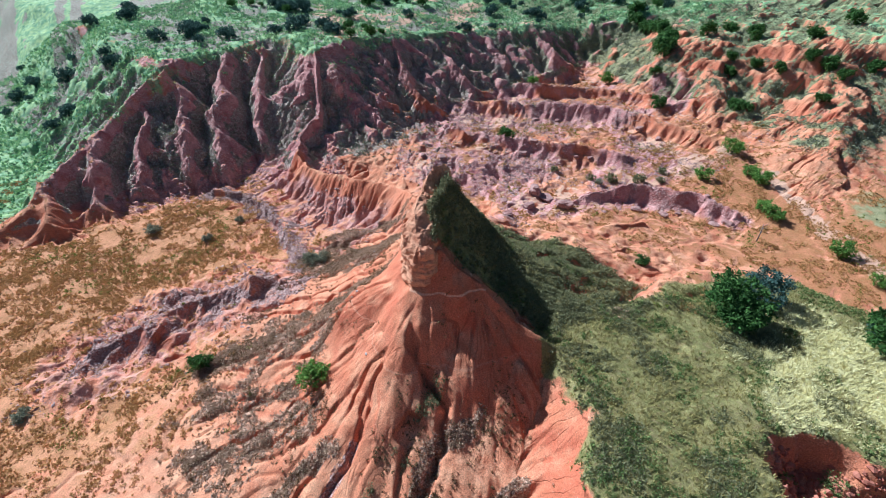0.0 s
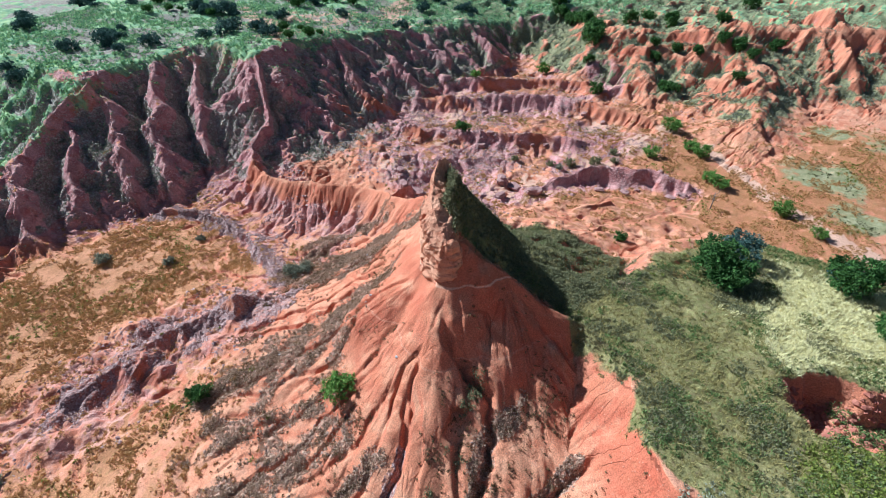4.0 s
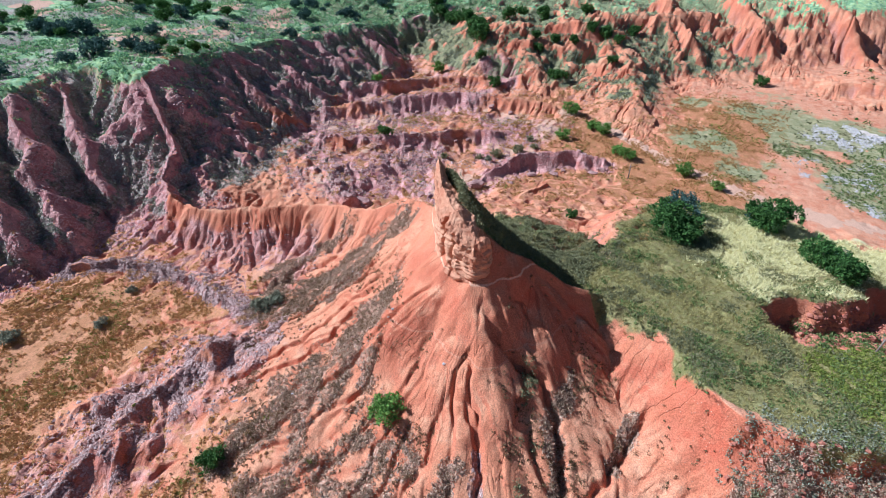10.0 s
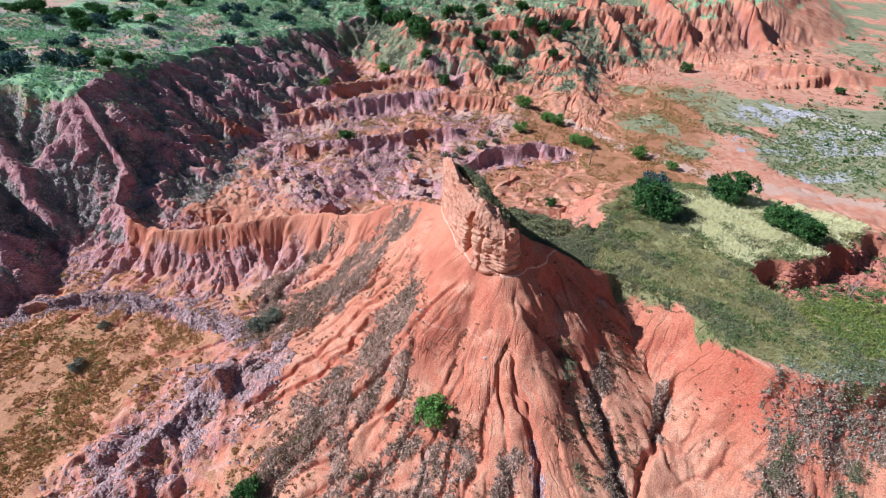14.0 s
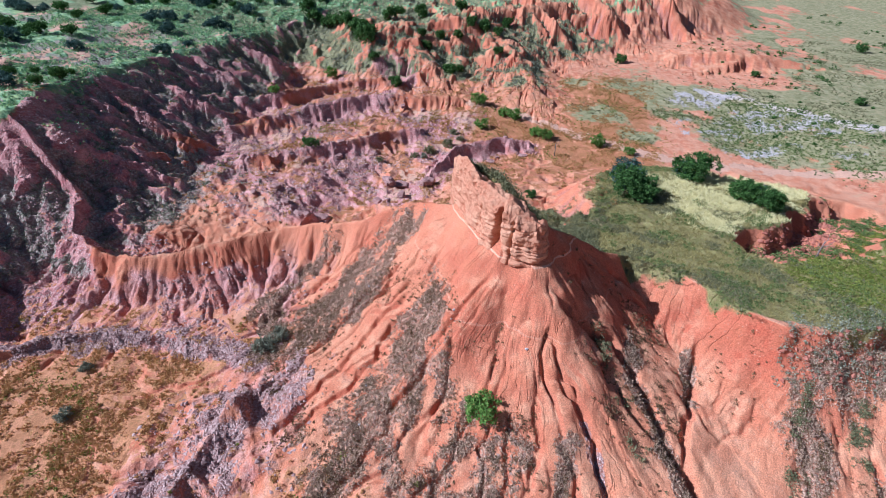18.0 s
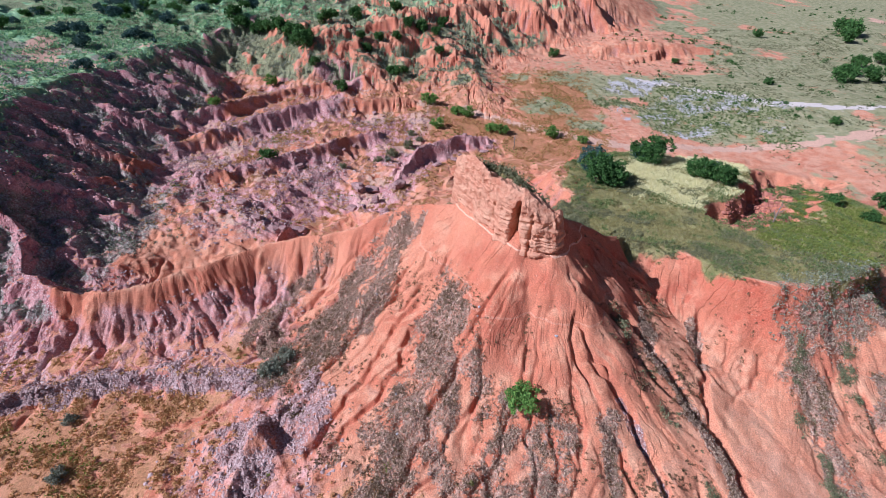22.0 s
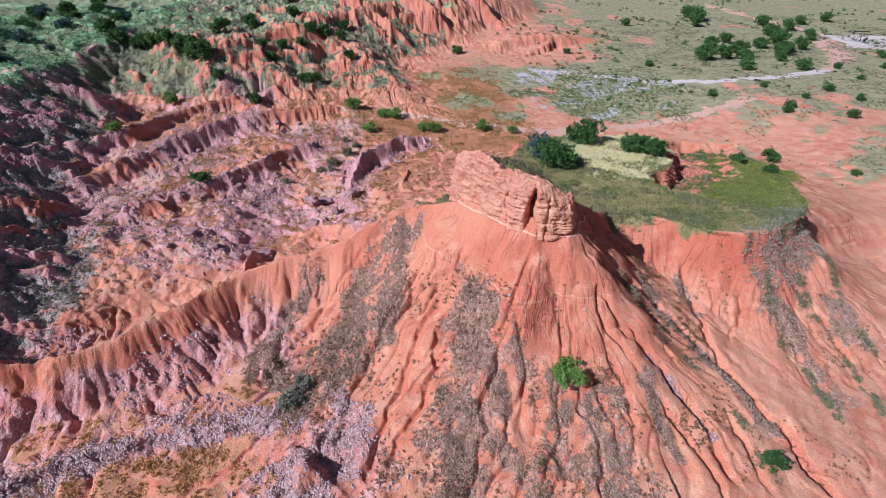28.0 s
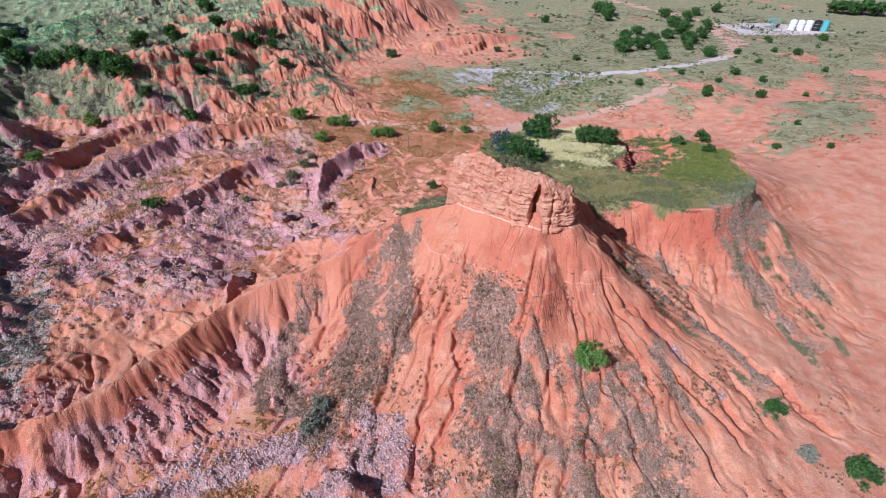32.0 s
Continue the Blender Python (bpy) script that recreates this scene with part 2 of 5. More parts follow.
CORNER_GULLIES = [
    # below the bench's corner
    ([(8.0, 3.7), (4.9, 3.2), (1.7, 3.0), (-1.2, 3.0)], 0.35, 0.28), ([(7.1, -0.8), (4.2, -1.1), (0.6, -1.6)], 0.35, 0.28), ([(9.0, 1.4), (6.2, 1.0), (3.0, 0.4)], 0.30, 0.22),
    # ridge face
    ([(11.4, 58.6), (9.2, 56.6), (7.1, 54.2)], 0.5, 0.5), ([(16.5, 46.5), (13, 46.8), (10.5, 47)], 0.5, 0.45), ([(11.5, 64), (8.4, 62.5), (6, 61.6)], 0.55, 0.5),
]
GULLIES = SOUTH_GULLIES + WEST_GULLIES + NORTH_GULLIES + CORNER_GULLIES


def base_height(X, Y):
    west = 1 - sm(18, 55, X)
    z = -1.0 + 0.05 * np.clip(48 - Y, 0, 60) * west + 0.09 * np.clip(-10 - Y, 0, 35) * (1 - sm(70, 110, X))
    return z + 0.35 * fbm(X, Y, 22, 3)


def large_height(X, Y, flutes=None):
    """Hills and benches before the rain has worked on them. flutes: a dict that takes the way along and off the nearest crest."""
    along_best, U, V = np.full(X.shape, 0.15), np.zeros(X.shape), np.full(X.shape, 99.0)
    wx = X + 0.9 * fbm(X, Y, 7, 3) + 0.22 * fbm(X + 11, Y, 1.7, 2)
    wy = Y + 0.9 * fbm(X + 40, Y - 31, 7, 3) + 0.22 * fbm(X, Y + 23, 1.7, 2)
    base = base_height(X, Y)
    K = 0.32
    total = np.ones_like(X)
    for pts, cap in CRESTS:
        best = np.full(X.shape, -9.0)
        run = 13.7 * len(pts) + 5 * pts[0][0]
        for i, (a, b) in enumerate(zip(pts, pts[1:])):
            t, d, side, past = seg(wx, wy, a, b)
            zc = a[2] + (b[2] - a[2]) * t
            wl, wr = a[3] + (b[3] - a[3]) * t, a[4] + (b[4] - a[4]) * t
            # sides blend over the crest's own ends
            w = np.where(side > 0, wl, wr)
            tip = cap if pts[0][0] < 77 else 2.5 * cap
            at_end = ((t <= 0) & (i == 0)) | ((t >= 1) & (i == len(pts) - 2))
            w = np.where(at_end, tip + (w - tip) * np.abs(side) / (d + 1e-6), w)
            got = np.maximum(zc - base, 0) * (np.exp(-(d / (0.85 * w)) ** 1.4) if pts[0][0] < 77 and pts[0][1] > 76 else np.exp(-d / w) if pts[0][0] < 77 else np.exp(-(d / (1.35 * w)) ** 1.7))
            best = np.maximum(best, got)
            n = math.hypot(b[0] - a[0], b[1] - a[1])
            if flutes is not None:
                more = got > along_best
                along_best = np.where(more, got, along_best)
                px, py = wx - a[0] - (b[0] - a[0]) * t, wy - a[1] - (b[1] - a[1]) * t
                U = np.where(more, run + t * n + 8 * np.arctan2(py, -px), U)
                V = np.where(more, d, V)
            run += n
        total += np.exp(np.clip(best / K, -30, 80)) - 1 * (best < -5)
    sb = edge_distance(wx, wy, BENCH)
    zb = 10.6 - 0.182 * (X - 14) - 0.16 * np.clip(-3 - Y, 0, 30) + 0.2 * fbm(X, Y, 9, 3)
    total += np.exp(np.clip(np.maximum(zb - base, 0) * np.exp(-np.maximum(sb, 0) / (4.2 + 12 * sm(1, -10, Y) * sm(13, 20, X))) / K, 0, 80))
    smesa = edge_distance(wx + 1.5 * fbm(X, Y, 12, 2), wy, MESA)
    zm = 13.8 - 0.085 * np.clip(X - 25, 0, 65) + 0.05 * np.clip(-smesa, 0, 60) + 0.9 * fbm(X, Y, 18, 4)
    total += np.exp(np.clip(np.maximum(zm - base, 0) * (np.clip(1 - np.maximum(smesa, 0) / (26 - 5 * sm(14, 30, X) - 5 * sm(55, 80, X)), 0, 1) ** 1.45) / K, 0, 80))
    su = edge_distance(wx, wy, UPLAND)
    zu = 9.5 + 0.03 * np.clip(-su, 0, 100) + 1.5 * fbm(X, Y, 25, 4)
    total += np.exp(np.clip(np.maximum(zu - base, 0) * (0.5 * np.exp(-np.maximum(su, 0) / 7.0) + 0.5 * (1 - sm(0, 26, su + 4 * fbm(X, Y, 10, 3)))) / K, 0, 80))
    h = base + K * np.log(np.maximum(total, 1)) - 0.0
    # the washed-out hollow under the yellow grass
    sh = edge_distance(wx, wy, HOLLOW) + 0.75 * fbm(X, Y, 3.2, 5)
    bank = line_distance(wx, wy, [(24, 5), (25.2, 4.2), (29.4, 0.6), (33.4, -3.8), (42, -9.4), (50, -14)])
    scarp = sm(0.6, -1.6, sh)
    h = np.maximum(h - 2.9 * scarp * np.exp(-bank / 7.5), np.minimum(h, base + 0.3))
    h = h + scarp * sm(7.5, 2, bank) * (0.55 * (0.4 - np.abs(fbm(X, Y, 2.2, 4))) + 0.25 * fbm(X + 3, Y, 0.8, 3))
    # broken ground between the basin's benches
    basin = sm(24, 30, X) * (1 - sm(86, 96, X)) * sm(30, 44, Y) * sm(2, 8, smesa)
    h = h + basin * (0.7 * (0.45 - np.abs(fbm(X, Y, 7.5, 4))) + 0.26 * (0.4 - np.abs(fbm(X + 5, Y, 2.4, 3))))
    h = h + 1.9 * sm(21, 27, X) * sm(48, 36, X) * sm(49, 58, Y) * sm(86, 74, Y)
    h = h + 0.9 * np.maximum(2.1 + 0.3 * fbm(X, Y, 5, 3) - h, 0) * sm(15.5, 18.5, X) * sm(31, 26, X) * sm(60, 66, Y) * sm(85, 80, Y)
    face = sm(-1, 3, smesa) * sm(30, 20, smesa) * sm(0.6, 2.5, h)
    h = h + face * (0.6 * (0.4 - np.abs(fbm(X, Y, 4.5, 4))) + 0.22 * (0.4 - np.abs(fbm(X + 9, Y, 1.3, 3))))
    h = h + sm(84, 96, X) * sm(8, 20, Y + 0.3 * (X - 110)) * sm(0.8, 3, h) * (1.1 * (0.4 - np.abs(fbm(X, Y, 6, 4))) + 0.5 * (0.4 - np.abs(fbm(X + 4, Y, 2.6, 3))))
    # undercut lip at the bench's south-west corner, and a pit beside the ridge
    lip = sm(8, 4, np.hypot(X - 13.5, Y + 1.5)) * sm(3, -1, Y)
    h = h + lip * (0.7 * sm(0.2, -0.2, sb) - 0.5 * sm(-0.2, 0.4, sb) * sm(4, 1, sb))
    h = h - 1.5 * np.exp(-((wx - 24.2) / 2.0) ** 2 - ((wy - 51.3) / 1.1) ** 2)
    if flutes is not None:
        f = sm(0.1, 1.3, V) * np.exp(-V / 13) * sm(0.3, 1.2, along_best)
        coarse = 1 - np.abs(vnoise(U / 1.15, V / 9 + 3))
        fine_ = 1 - np.abs(vnoise(U / 0.52 + 31, V / 6))
        broken = 0.35 + 0.65 * sm(-0.4, 0.4, vnoise(U / 3.1 + 7, V / 5))
        f = f * (1 - 0.75 * np.exp(-(np.hypot(X - 11.5, Y - 24.5) / 7.0) ** 2))
        f = f * (1 - 0.72 * sm(42, 36, Y) * sm(24, 18, X))
        h = h - f * broken * ((0.30 + 0.5 * sm(27, 33, X)) * coarse ** (7 - 4 * sm(27, 33, X)) + 0.12 * fine_ ** 4)
        # tight flutes under the crest of the winding ridge, gathered into buttresses lower down
        rf = sm(40, 45, Y) * sm(84, 78, Y) * sm(25, 22, X) * sm(0.4, 1.2, along_best)
        bend = U + 0.35 * vnoise(U / 2.0, V / 2.2)
        h = h - rf * (0.24 * sm(0.0, 0.6, V) * np.exp(-V / 4.5) * (1 - np.abs(vnoise(bend / 0.55 + 3, V / 7))) ** 3 + 0.62 * sm(0.6, 3.0, V) * np.exp(-V / 9) * (1 - np.abs(vnoise(bend / 1.9 + 13, V / 8))) ** 4)
        gone = sm(0.9, 3.0, V) * sm(0.35, 1.0, along_best) * (0.35 + 0.65 * sm(-0.3, 0.35, vnoise(U / 3.7 + 2, V / 6))) * (1 - 0.6 * sm(17, 12, Y))
        wander = U + 0.28 * vnoise(U / 1.9, V / 2.6) + 0.10 * vnoise(U / 0.7, V / 0.8)
        line = sm(0.17, 0.03, np.abs(vnoise(wander / 1.35 + 5, V / 8 + 11)))
        twig = sm(0.22, 0.03, np.abs(vnoise(wander / 0.75 - V / 5.5, V / 5 + 3))) * sm(-0.1, 0.3, vnoise(U / 2.3, V / 4 + 9))
        h = h - gone * (0.34 * line + 0.20 * twig)
        bx, by = X + 0.26 * fbm(X, Y, 1.3, 3), Y + 0.26 * fbm(X + 8, Y, 1.3, 3)
        for pts, depth, width in GULLIES:
            d = line_distance(bx, by, pts)
            ends = np.minimum(np.hypot(X - pts[0][0], Y - pts[0][1]), np.hypot(X - pts[-1][0], Y - pts[-1][1]))
            h = h - depth * sm(0.0, 2.2, ends) * (0.8 * np.clip(1 - d / width, 0, 1) ** 0.8 + 0.2 * np.exp(-(d / (2.0 * width)) ** 2))
        flutes["u"], flutes["v"] = U, V
    west_mound = sm(9, 3, line_distance(X, Y, [(-15, 42), (-7, 44.5), (-1, 43.5)]))
    return h + west_mound * (0.45 * fbm(X, Y, 2.5, 4) + 0.7 * np.abs(fbm(X + 3, Y, 4, 3)))


def blur(a, n=1):
    for _ in range(n):
        p = np.pad(a, 1, mode="edge")
        a = (p[1:-1, 1:-1] * 4 + 2 * (p[:-2, 1:-1] + p[2:, 1:-1] + p[1:-1, :-2] + p[1:-1, 2:]) + p[:-2, :-2] + p[2:, 2:] + p[:-2, 2:] + p[2:, :-2]) / 16
    return a


def rain(h, cell, passes, depth, power, limit, seed, crack=0.0):
    """Runs water down the slopes and cuts rills where it gathers."""
    rs = np.random.RandomState(seed)
    n, m = h.shape
    start = h.copy()
    for _ in range(passes):
        g = h + rs.rand(n, m) * cell * 0.22
        best, to = np.zeros((n, m)), np.arange(n * m).reshape(n, m).copy()
        p = np.pad(g, 1, mode="edge")
        for dx, dy in ((1, 0), (-1, 0), (0, 1), (0, -1), (1, 1), (1, -1), (-1, 1), (-1, -1)):
            drop = (g - p[1 + dx:n + 1 + dx, 1 + dy:m + 1 + dy]) / math.hypot(dx, dy)
            better = drop > best
            best = np.where(better, drop, best)
            to = np.where(better, np.arange(n * m).reshape(n, m) + dx * m + dy, to)
        flow = [1.0] * (n * m)
        goal = np.clip(to, 0, n * m - 1).ravel().tolist()
        for c in np.argsort(-g, axis=None).tolist():
            k = goal[c]
            if k != c:
                flow[k] += flow[c]
        acc = np.array(flow).reshape(n, m) * cell * cell
        slope = np.clip(best / cell, 0, 1.2)
        cut = np.minimum(depth * np.maximum(acc - 1.5 * cell * cell, 0) ** power, limit) * sm(0.08, 0.45, slope)
        h = h - (0.5 * blur(cut) + 0.5 * cut)
        h = 0.85 * h + 0.15 * blur(h)
    cut = crack * sm(1.2, 7, acc) * sm(0.12, 0.4, slope)
    return h - 0.75 * cut - 0.25 * blur(cut) - start


def axis(even, below, above):
    """Grid lines: even stretches (from, to, step), then growing outward by (growth, limit)."""
    mid = [even[0][0]]
    for lo, hi, step in even:
        n = round((hi - lo) / step)
        mid += [lo + (hi - lo) * (k + 1) / n for k in range(n)]
    for sign, stages in ((-1, below), (1, above)):
        v, s, out = (mid[0] if sign < 0 else mid[-1]), 0.15, []
        for growth, limit in stages:
            while sign * v < sign * limit:
                s *= growth
                v += sign * s
                out.append(v)
        mid = out[::-1] + mid if sign < 0 else mid + out
    return np.array(mid)


def sample(a, xs, ys, X, Y):
    """Bilinear value of a grid at any places; nearest edge outside."""
    i = np.clip(np.searchsorted(xs, X) - 1, 0, len(xs) - 2)
    j = np.clip(np.searchsorted(ys, Y) - 1, 0, len(ys) - 2)
    u = np.clip((X - xs[i]) / (xs[i + 1] - xs[i]), 0, 1)
    v = np.clip((Y - ys[j]) / (ys[j + 1] - ys[j]), 0, 1)
    return (a[i, j] * (1 - u) + a[i + 1, j] * u) * (1 - v) + (a[i, j + 1] * (1 - u) + a[i + 1, j + 1] * u) * v


def fade(n, m, k=12):
    e = np.minimum.outer(np.minimum(np.arange(n), np.arange(n)[::-1]), np.full(m, 999))
    f = np.minimum.outer(np.full(n, 999), np.minimum(np.arange(m), np.arange(m)[::-1]))
    return np.clip(np.minimum(e, f) / k, 0, 1)


# wide gullies on a coarse grid, then fine rills close to the butte
cx, cy = np.arange(-60, 160, 0.5), np.arange(-50, 116, 0.5)
CX, CY = np.meshgrid(cx, cy, indexing="ij")
c0 = large_height(CX, CY)
wide = rain(c0 + 0.30 * fbm(CX, CY, 3.0, 3) + 0.7 * fbm(CX, CY, 8.0, 2) * sm(22, 6, edge_distance(CX, CY, MESA)), 0.5, 3, 0.20, 0.33, 0.9, 3) * fade(*c0.shape) * (1 - 0.9 * np.exp(-(np.hypot(CX - 11.5, CY - 24.5) / 7.5) ** 2)) * (1 - 0.78 * sm(46, 38, CY) * sm(26, 20, CX))
fx, fy = np.arange(-18, 27.01, 0.15), np.arange(-8, 76.01, 0.15)
FX, FY = np.meshgrid(fx, fy, indexing="ij")
f0 = large_height(FX, FY, {}) + sample(wide, cx, cy, FX, FY)
fine = rain(f0 + 0.06 * fbm(FX, FY, 1.0, 2), 0.15, 3, 0.06, 0.30, 0.35, 8, 0.16) * fade(*f0.shape) * (1 - 0.35 * sm(44, 38, FY)) * (1 - 0.55 * np.exp(-(np.hypot(FX - 11.5, FY - 24.5) / 6.0) ** 2))
gx = axis([(-18, -8, 0.18), (-8, 19, 0.105), (19, 27, 0.15)], ((1.022, -60), (1.18, -2600)), ((1.008, 132), (1.035, 180), (1.16, 4200)))
gy = axis([(-8, 2, 0.16), (2, 45, 0.105), (45, 76, 0.14)], ((1.022, -190), (1.2, -2600)), ((1.008, 100), (1.03, 160), (1.18, 4200)))
GX, GY = np.meshgrid(gx, gy, indexing="ij")
FLUTE = {}
MESA_OFF = edge_distance(GX, GY, MESA)
RUGGED = np.clip(sm(24, 32, GX) * sm(104, 92, GX) * sm(28, 40, GY) * sm(0, 6, MESA_OFF) + sm(30, 20, MESA_OFF) * sm(-2, 3, MESA_OFF), 0, 1)
# ribs (positive) and troughs of the coarse relief
ribs = (c0 + wide) - blur(c0 + wide, 30)
RIB = sample(ribs, cx, cy, GX, GY)
GZ = large_height(GX, GY, FLUTE) + RUGGED * (0.18 * (0.4 - np.abs(fbm(GX, GY, 2.1, 3))) + 0.12 * (0.4 - np.abs(fbm(GX + 7, GY, 0.9, 2)))) + sample(wide, cx, cy, GX, GY) + sample(fine, fx, fy, GX, GY) + 0.03 * fbm(GX, GY, 0.9, 3) * sm(40, 28, GX)
RILL = -(sample(wide, cx, cy, GX, GY) + sample(fine, fx, fy, GX, GY))


def ground_z(x, y):
    return float(sample(GZ, gx, gy, np.array([x]), np.array([y]))[0])


def grid_mesh(name, xs, ys, Z):
    X, Y = np.meshgrid(xs, ys, indexing="ij")
    n, m = X.shape
    me = bpy.data.meshes.new(name)
    idx = np.arange(n * m).reshape(n, m)
    quads = np.stack([idx[:-1, :-1], idx[1:, :-1], idx[1:, 1:], idx[:-1, 1:]], -1).reshape(-1, 4)
    me.vertices.add(n * m)
    me.vertices.foreach_set("co", np.stack([X, Y, Z], -1).reshape(-1).astype(np.float32))
    me.loops.add(quads.size)
    me.loops.foreach_set("vertex_index", quads.reshape(-1).astype(np.int32))
    me.polygons.add(len(quads))
    me.polygons.foreach_set("loop_start", np.arange(0, quads.size, 4).astype(np.int32))
    me.polygons.foreach_set("use_smooth", np.ones(len(quads), bool))
    me.update(calc_edges=True)
    return me


def add_mask(me, name, values):
    at = me.attributes.new(name, "FLOAT", "POINT")
    at.data.foreach_set("value", np.clip(values, 0, 1).reshape(-1).astype(np.float32))


def add_field(me, name, values):
    at = me.attributes.new(name, "FLOAT", "POINT")
    at.data.foreach_set("value", values.reshape(-1).astype(np.float32))


# ---------------------------------------------------------------- what covers the ground
def strip(X, Y, pts, width):
    return sm(width, width * 0.45, line_distance(X, Y, pts) + 0.62 * width * fbm(X, Y, 1.8, 5, 0.6))


def patch(X, Y, pts, soft=1.0, rough=1.5, size=5):
    return sm(soft, -soft, edge_distance(X, Y, pts) + rough * fbm(X, Y, size, 4))


FIN_GRASS = [(12.2, 23.6), (12.9, 25.2), (17.2, 29.3), (20, 33), (26, 36), (31, 31), (33, 25), (33, 19), (24, 18.5), (18.3, 17.5)]
SILVER = [(66, -4), (80, 1), (83, -5), (90, -16), (79, -30), (62, -24), (62, -12)]
YELLOW = [(36, 11.5), (31.5, 9), (27.2, 5.8), (27.6, 3.2), (29.6, 0.8), (33.5, -3.4), (40, -8), (49, -13), (54, -6), (50, 4), (43, 9)]
slope_x = np.gradient(GZ, axis=0) / np.gradient(gx)[:, None]
slope_y = np.gradient(GZ, axis=1) / np.gradient(gy)[None, :]
STEEP = np.hypot(slope_x, slope_y)
MD = edge_distance(GX, GY, MESA)
BARE = sm(0.75, 1.15, STEEP)
m_grass = (1 - BARE * sm(22, 25, GX)) * np.maximum(patch(GX, GY, BENCH, 0.6, 1.2), patch(GX, GY, FIN_GRASS, 0.8, 1.0)) * (1 - sm(0.2, -0.4, edge_distance(GX, GY, HOLLOW)) * sm(7.5, 4.5, line_distance(GX, GY, [(25.2, 4.2), (29.4, 0.6), (33.4, -3.8), (42, -9.4), (50, -14)]) + 1.6 * fbm(GX, GY, 3, 3) - 5 * sm(34, 40, GX)))
m_yellow = patch(GX, GY, YELLOW, 1.8, 3.0) * (0.35 + 0.65 * sm(-0.45, 0.1, fbm(GX, GY, 3.2, 4))) * (1 - BARE)
BASIN = sm(22, 30, GX) * (1 - sm(84, 94, GX)) * sm(33, 42, GY)
FAR_HILL = sm(80, 88, GX) * sm(6, 18, GY) * sm(0.5, 1.6, GZ) * sm(1.45, 0.8, STEEP + 0.6 * fbm(GX, GY, 6, 4))
WEST_SPUR = [(-1, 90), (-10, 88.5), (-19, 79), (-30, 73), (-70, 90), (-70, 260), (-13, 125)]
m_sage = np.clip(FAR_HILL * (0.2 + 0.8 * sm(0.35, -0.1, RIB + 0.35 * fbm(GX, GY, 4, 4))) + np.maximum(sm(28, 14, MD), sm(44, 30, MD) * sm(16, 6, GX) * sm(66, 72, GY)) * sm(0.30, -0.05, RIB + 0.22 * fbm(GX, GY, 3, 4)) * sm(0.8, 2.2, GZ) * (1 - 0.3 * sm(12, 17, GX) * sm(56, 46, GX)), 0, 1)
m_mesa = np.clip(patch(GX, GY, MESA, 1.0, 1.5) + 0.7 * patch(GX, GY, UPLAND, 3, 6, 14) * sm(0.8, 0.5, STEEP) + 0.85 * patch(GX, GY, WEST_SPUR, 1.5, 2.5) + 0.8 * sm(-14, -28, GX) * sm(90, 104, GY) + sm(-30, -42, GX) * sm(70, 90, GY) + sm(9, 0, MD) * 0.5 * sm(-0.1, 0.5, fbm(GX, GY, 7, 4)), 0, 1)
m_plain = sm(58, 66, GX + 3 * fbm(GX, GY, 9)) * sm(24, 12, GY) * sm(-0.25, 0.35, fbm(GX, GY, 16, 5) + 0.35 * sm(0, -60, GY)) + sm(-16, -30, GY + 5 * fbm(GX, GY, 12)) * sm(-0.2, 0.4, fbm(GX + 9, GY, 14, 5)) * sm(20, 34, GX)
m_plain = np.clip(m_plain + patch(GX, GY, SILVER, 3, 4, 8) + 0.7 * sm(60, 100, GX) * sm(34, 20, GY) * sm(0.15, 0.5, fbm(GX + 70, GY, 9, 5)), 0, 1) * (1 - m_mesa) * (1 - 0.85 * sm(96, 110, GX + 7 * fbm(GX, GY, 11, 4)) * sm(-42, -20, GY + 0.25 * (GX - 110) + 7 * fbm(GX + 30, GY, 11, 4))) * sm(0.55, 0.25, STEEP)
m_plain = np.clip(m_plain * (0.7 + 0.3 * sm(-0.35, 0.15, fbm(GX + 13, GY, 7, 5, 0.6))) + 0.75 * sm(58, 76, GX + 4 * fbm(GX, GY, 9, 3)) * sm(-6, -22, GY + 0.12 * (GX - 60)) * sm(-0.35, 0.2, fbm(GX + 13, GY, 7, 5, 0.6)) * sm(0.6, 0.3, STEEP) + 0.6 * sm(26, 44, GX) * sm(-24, -36, GY) * sm(-0.1, 0.35, fbm(GX + 3, GY, 8, 5, 0.6)), 0, 1) * (1 - m_mesa)
m_gravel, m_scrub = np.zeros_like(GX), np.zeros_like(GX)
NORTH_SCRUB = [
    [(18.6, 34.6), (17.8, 32.9), (15.9, 33.6), (12.6, 35.3), (9.2, 37.1), (8.1, 39.7), (6.6, 42.2), (4.8, 44.9), (5.6, 46.2), (9.2, 45.5), (12.3, 43.4), (14.5, 41.1), (17.4, 38.6), (19.1, 36.6)],
    [(18.5, 42.9), (16.4, 44.3), (12.8, 47.5), (10.9, 48.9), (12.9, 49.6), (15.9, 47.6), (18.6, 44.6)],
    [(11.3, 30.4), (9.2, 28.6), (6.2, 28.1), (3.8, 28.3), (1.3, 29.8), (0.3, 30.9), (-3.6, 32.6), (-7, 34), (-6, 36), (-2.9, 35.0), (1.2, 33.8), (4.3, 32.9), (6.8, 32.8), (8.9, 31.9)],
]
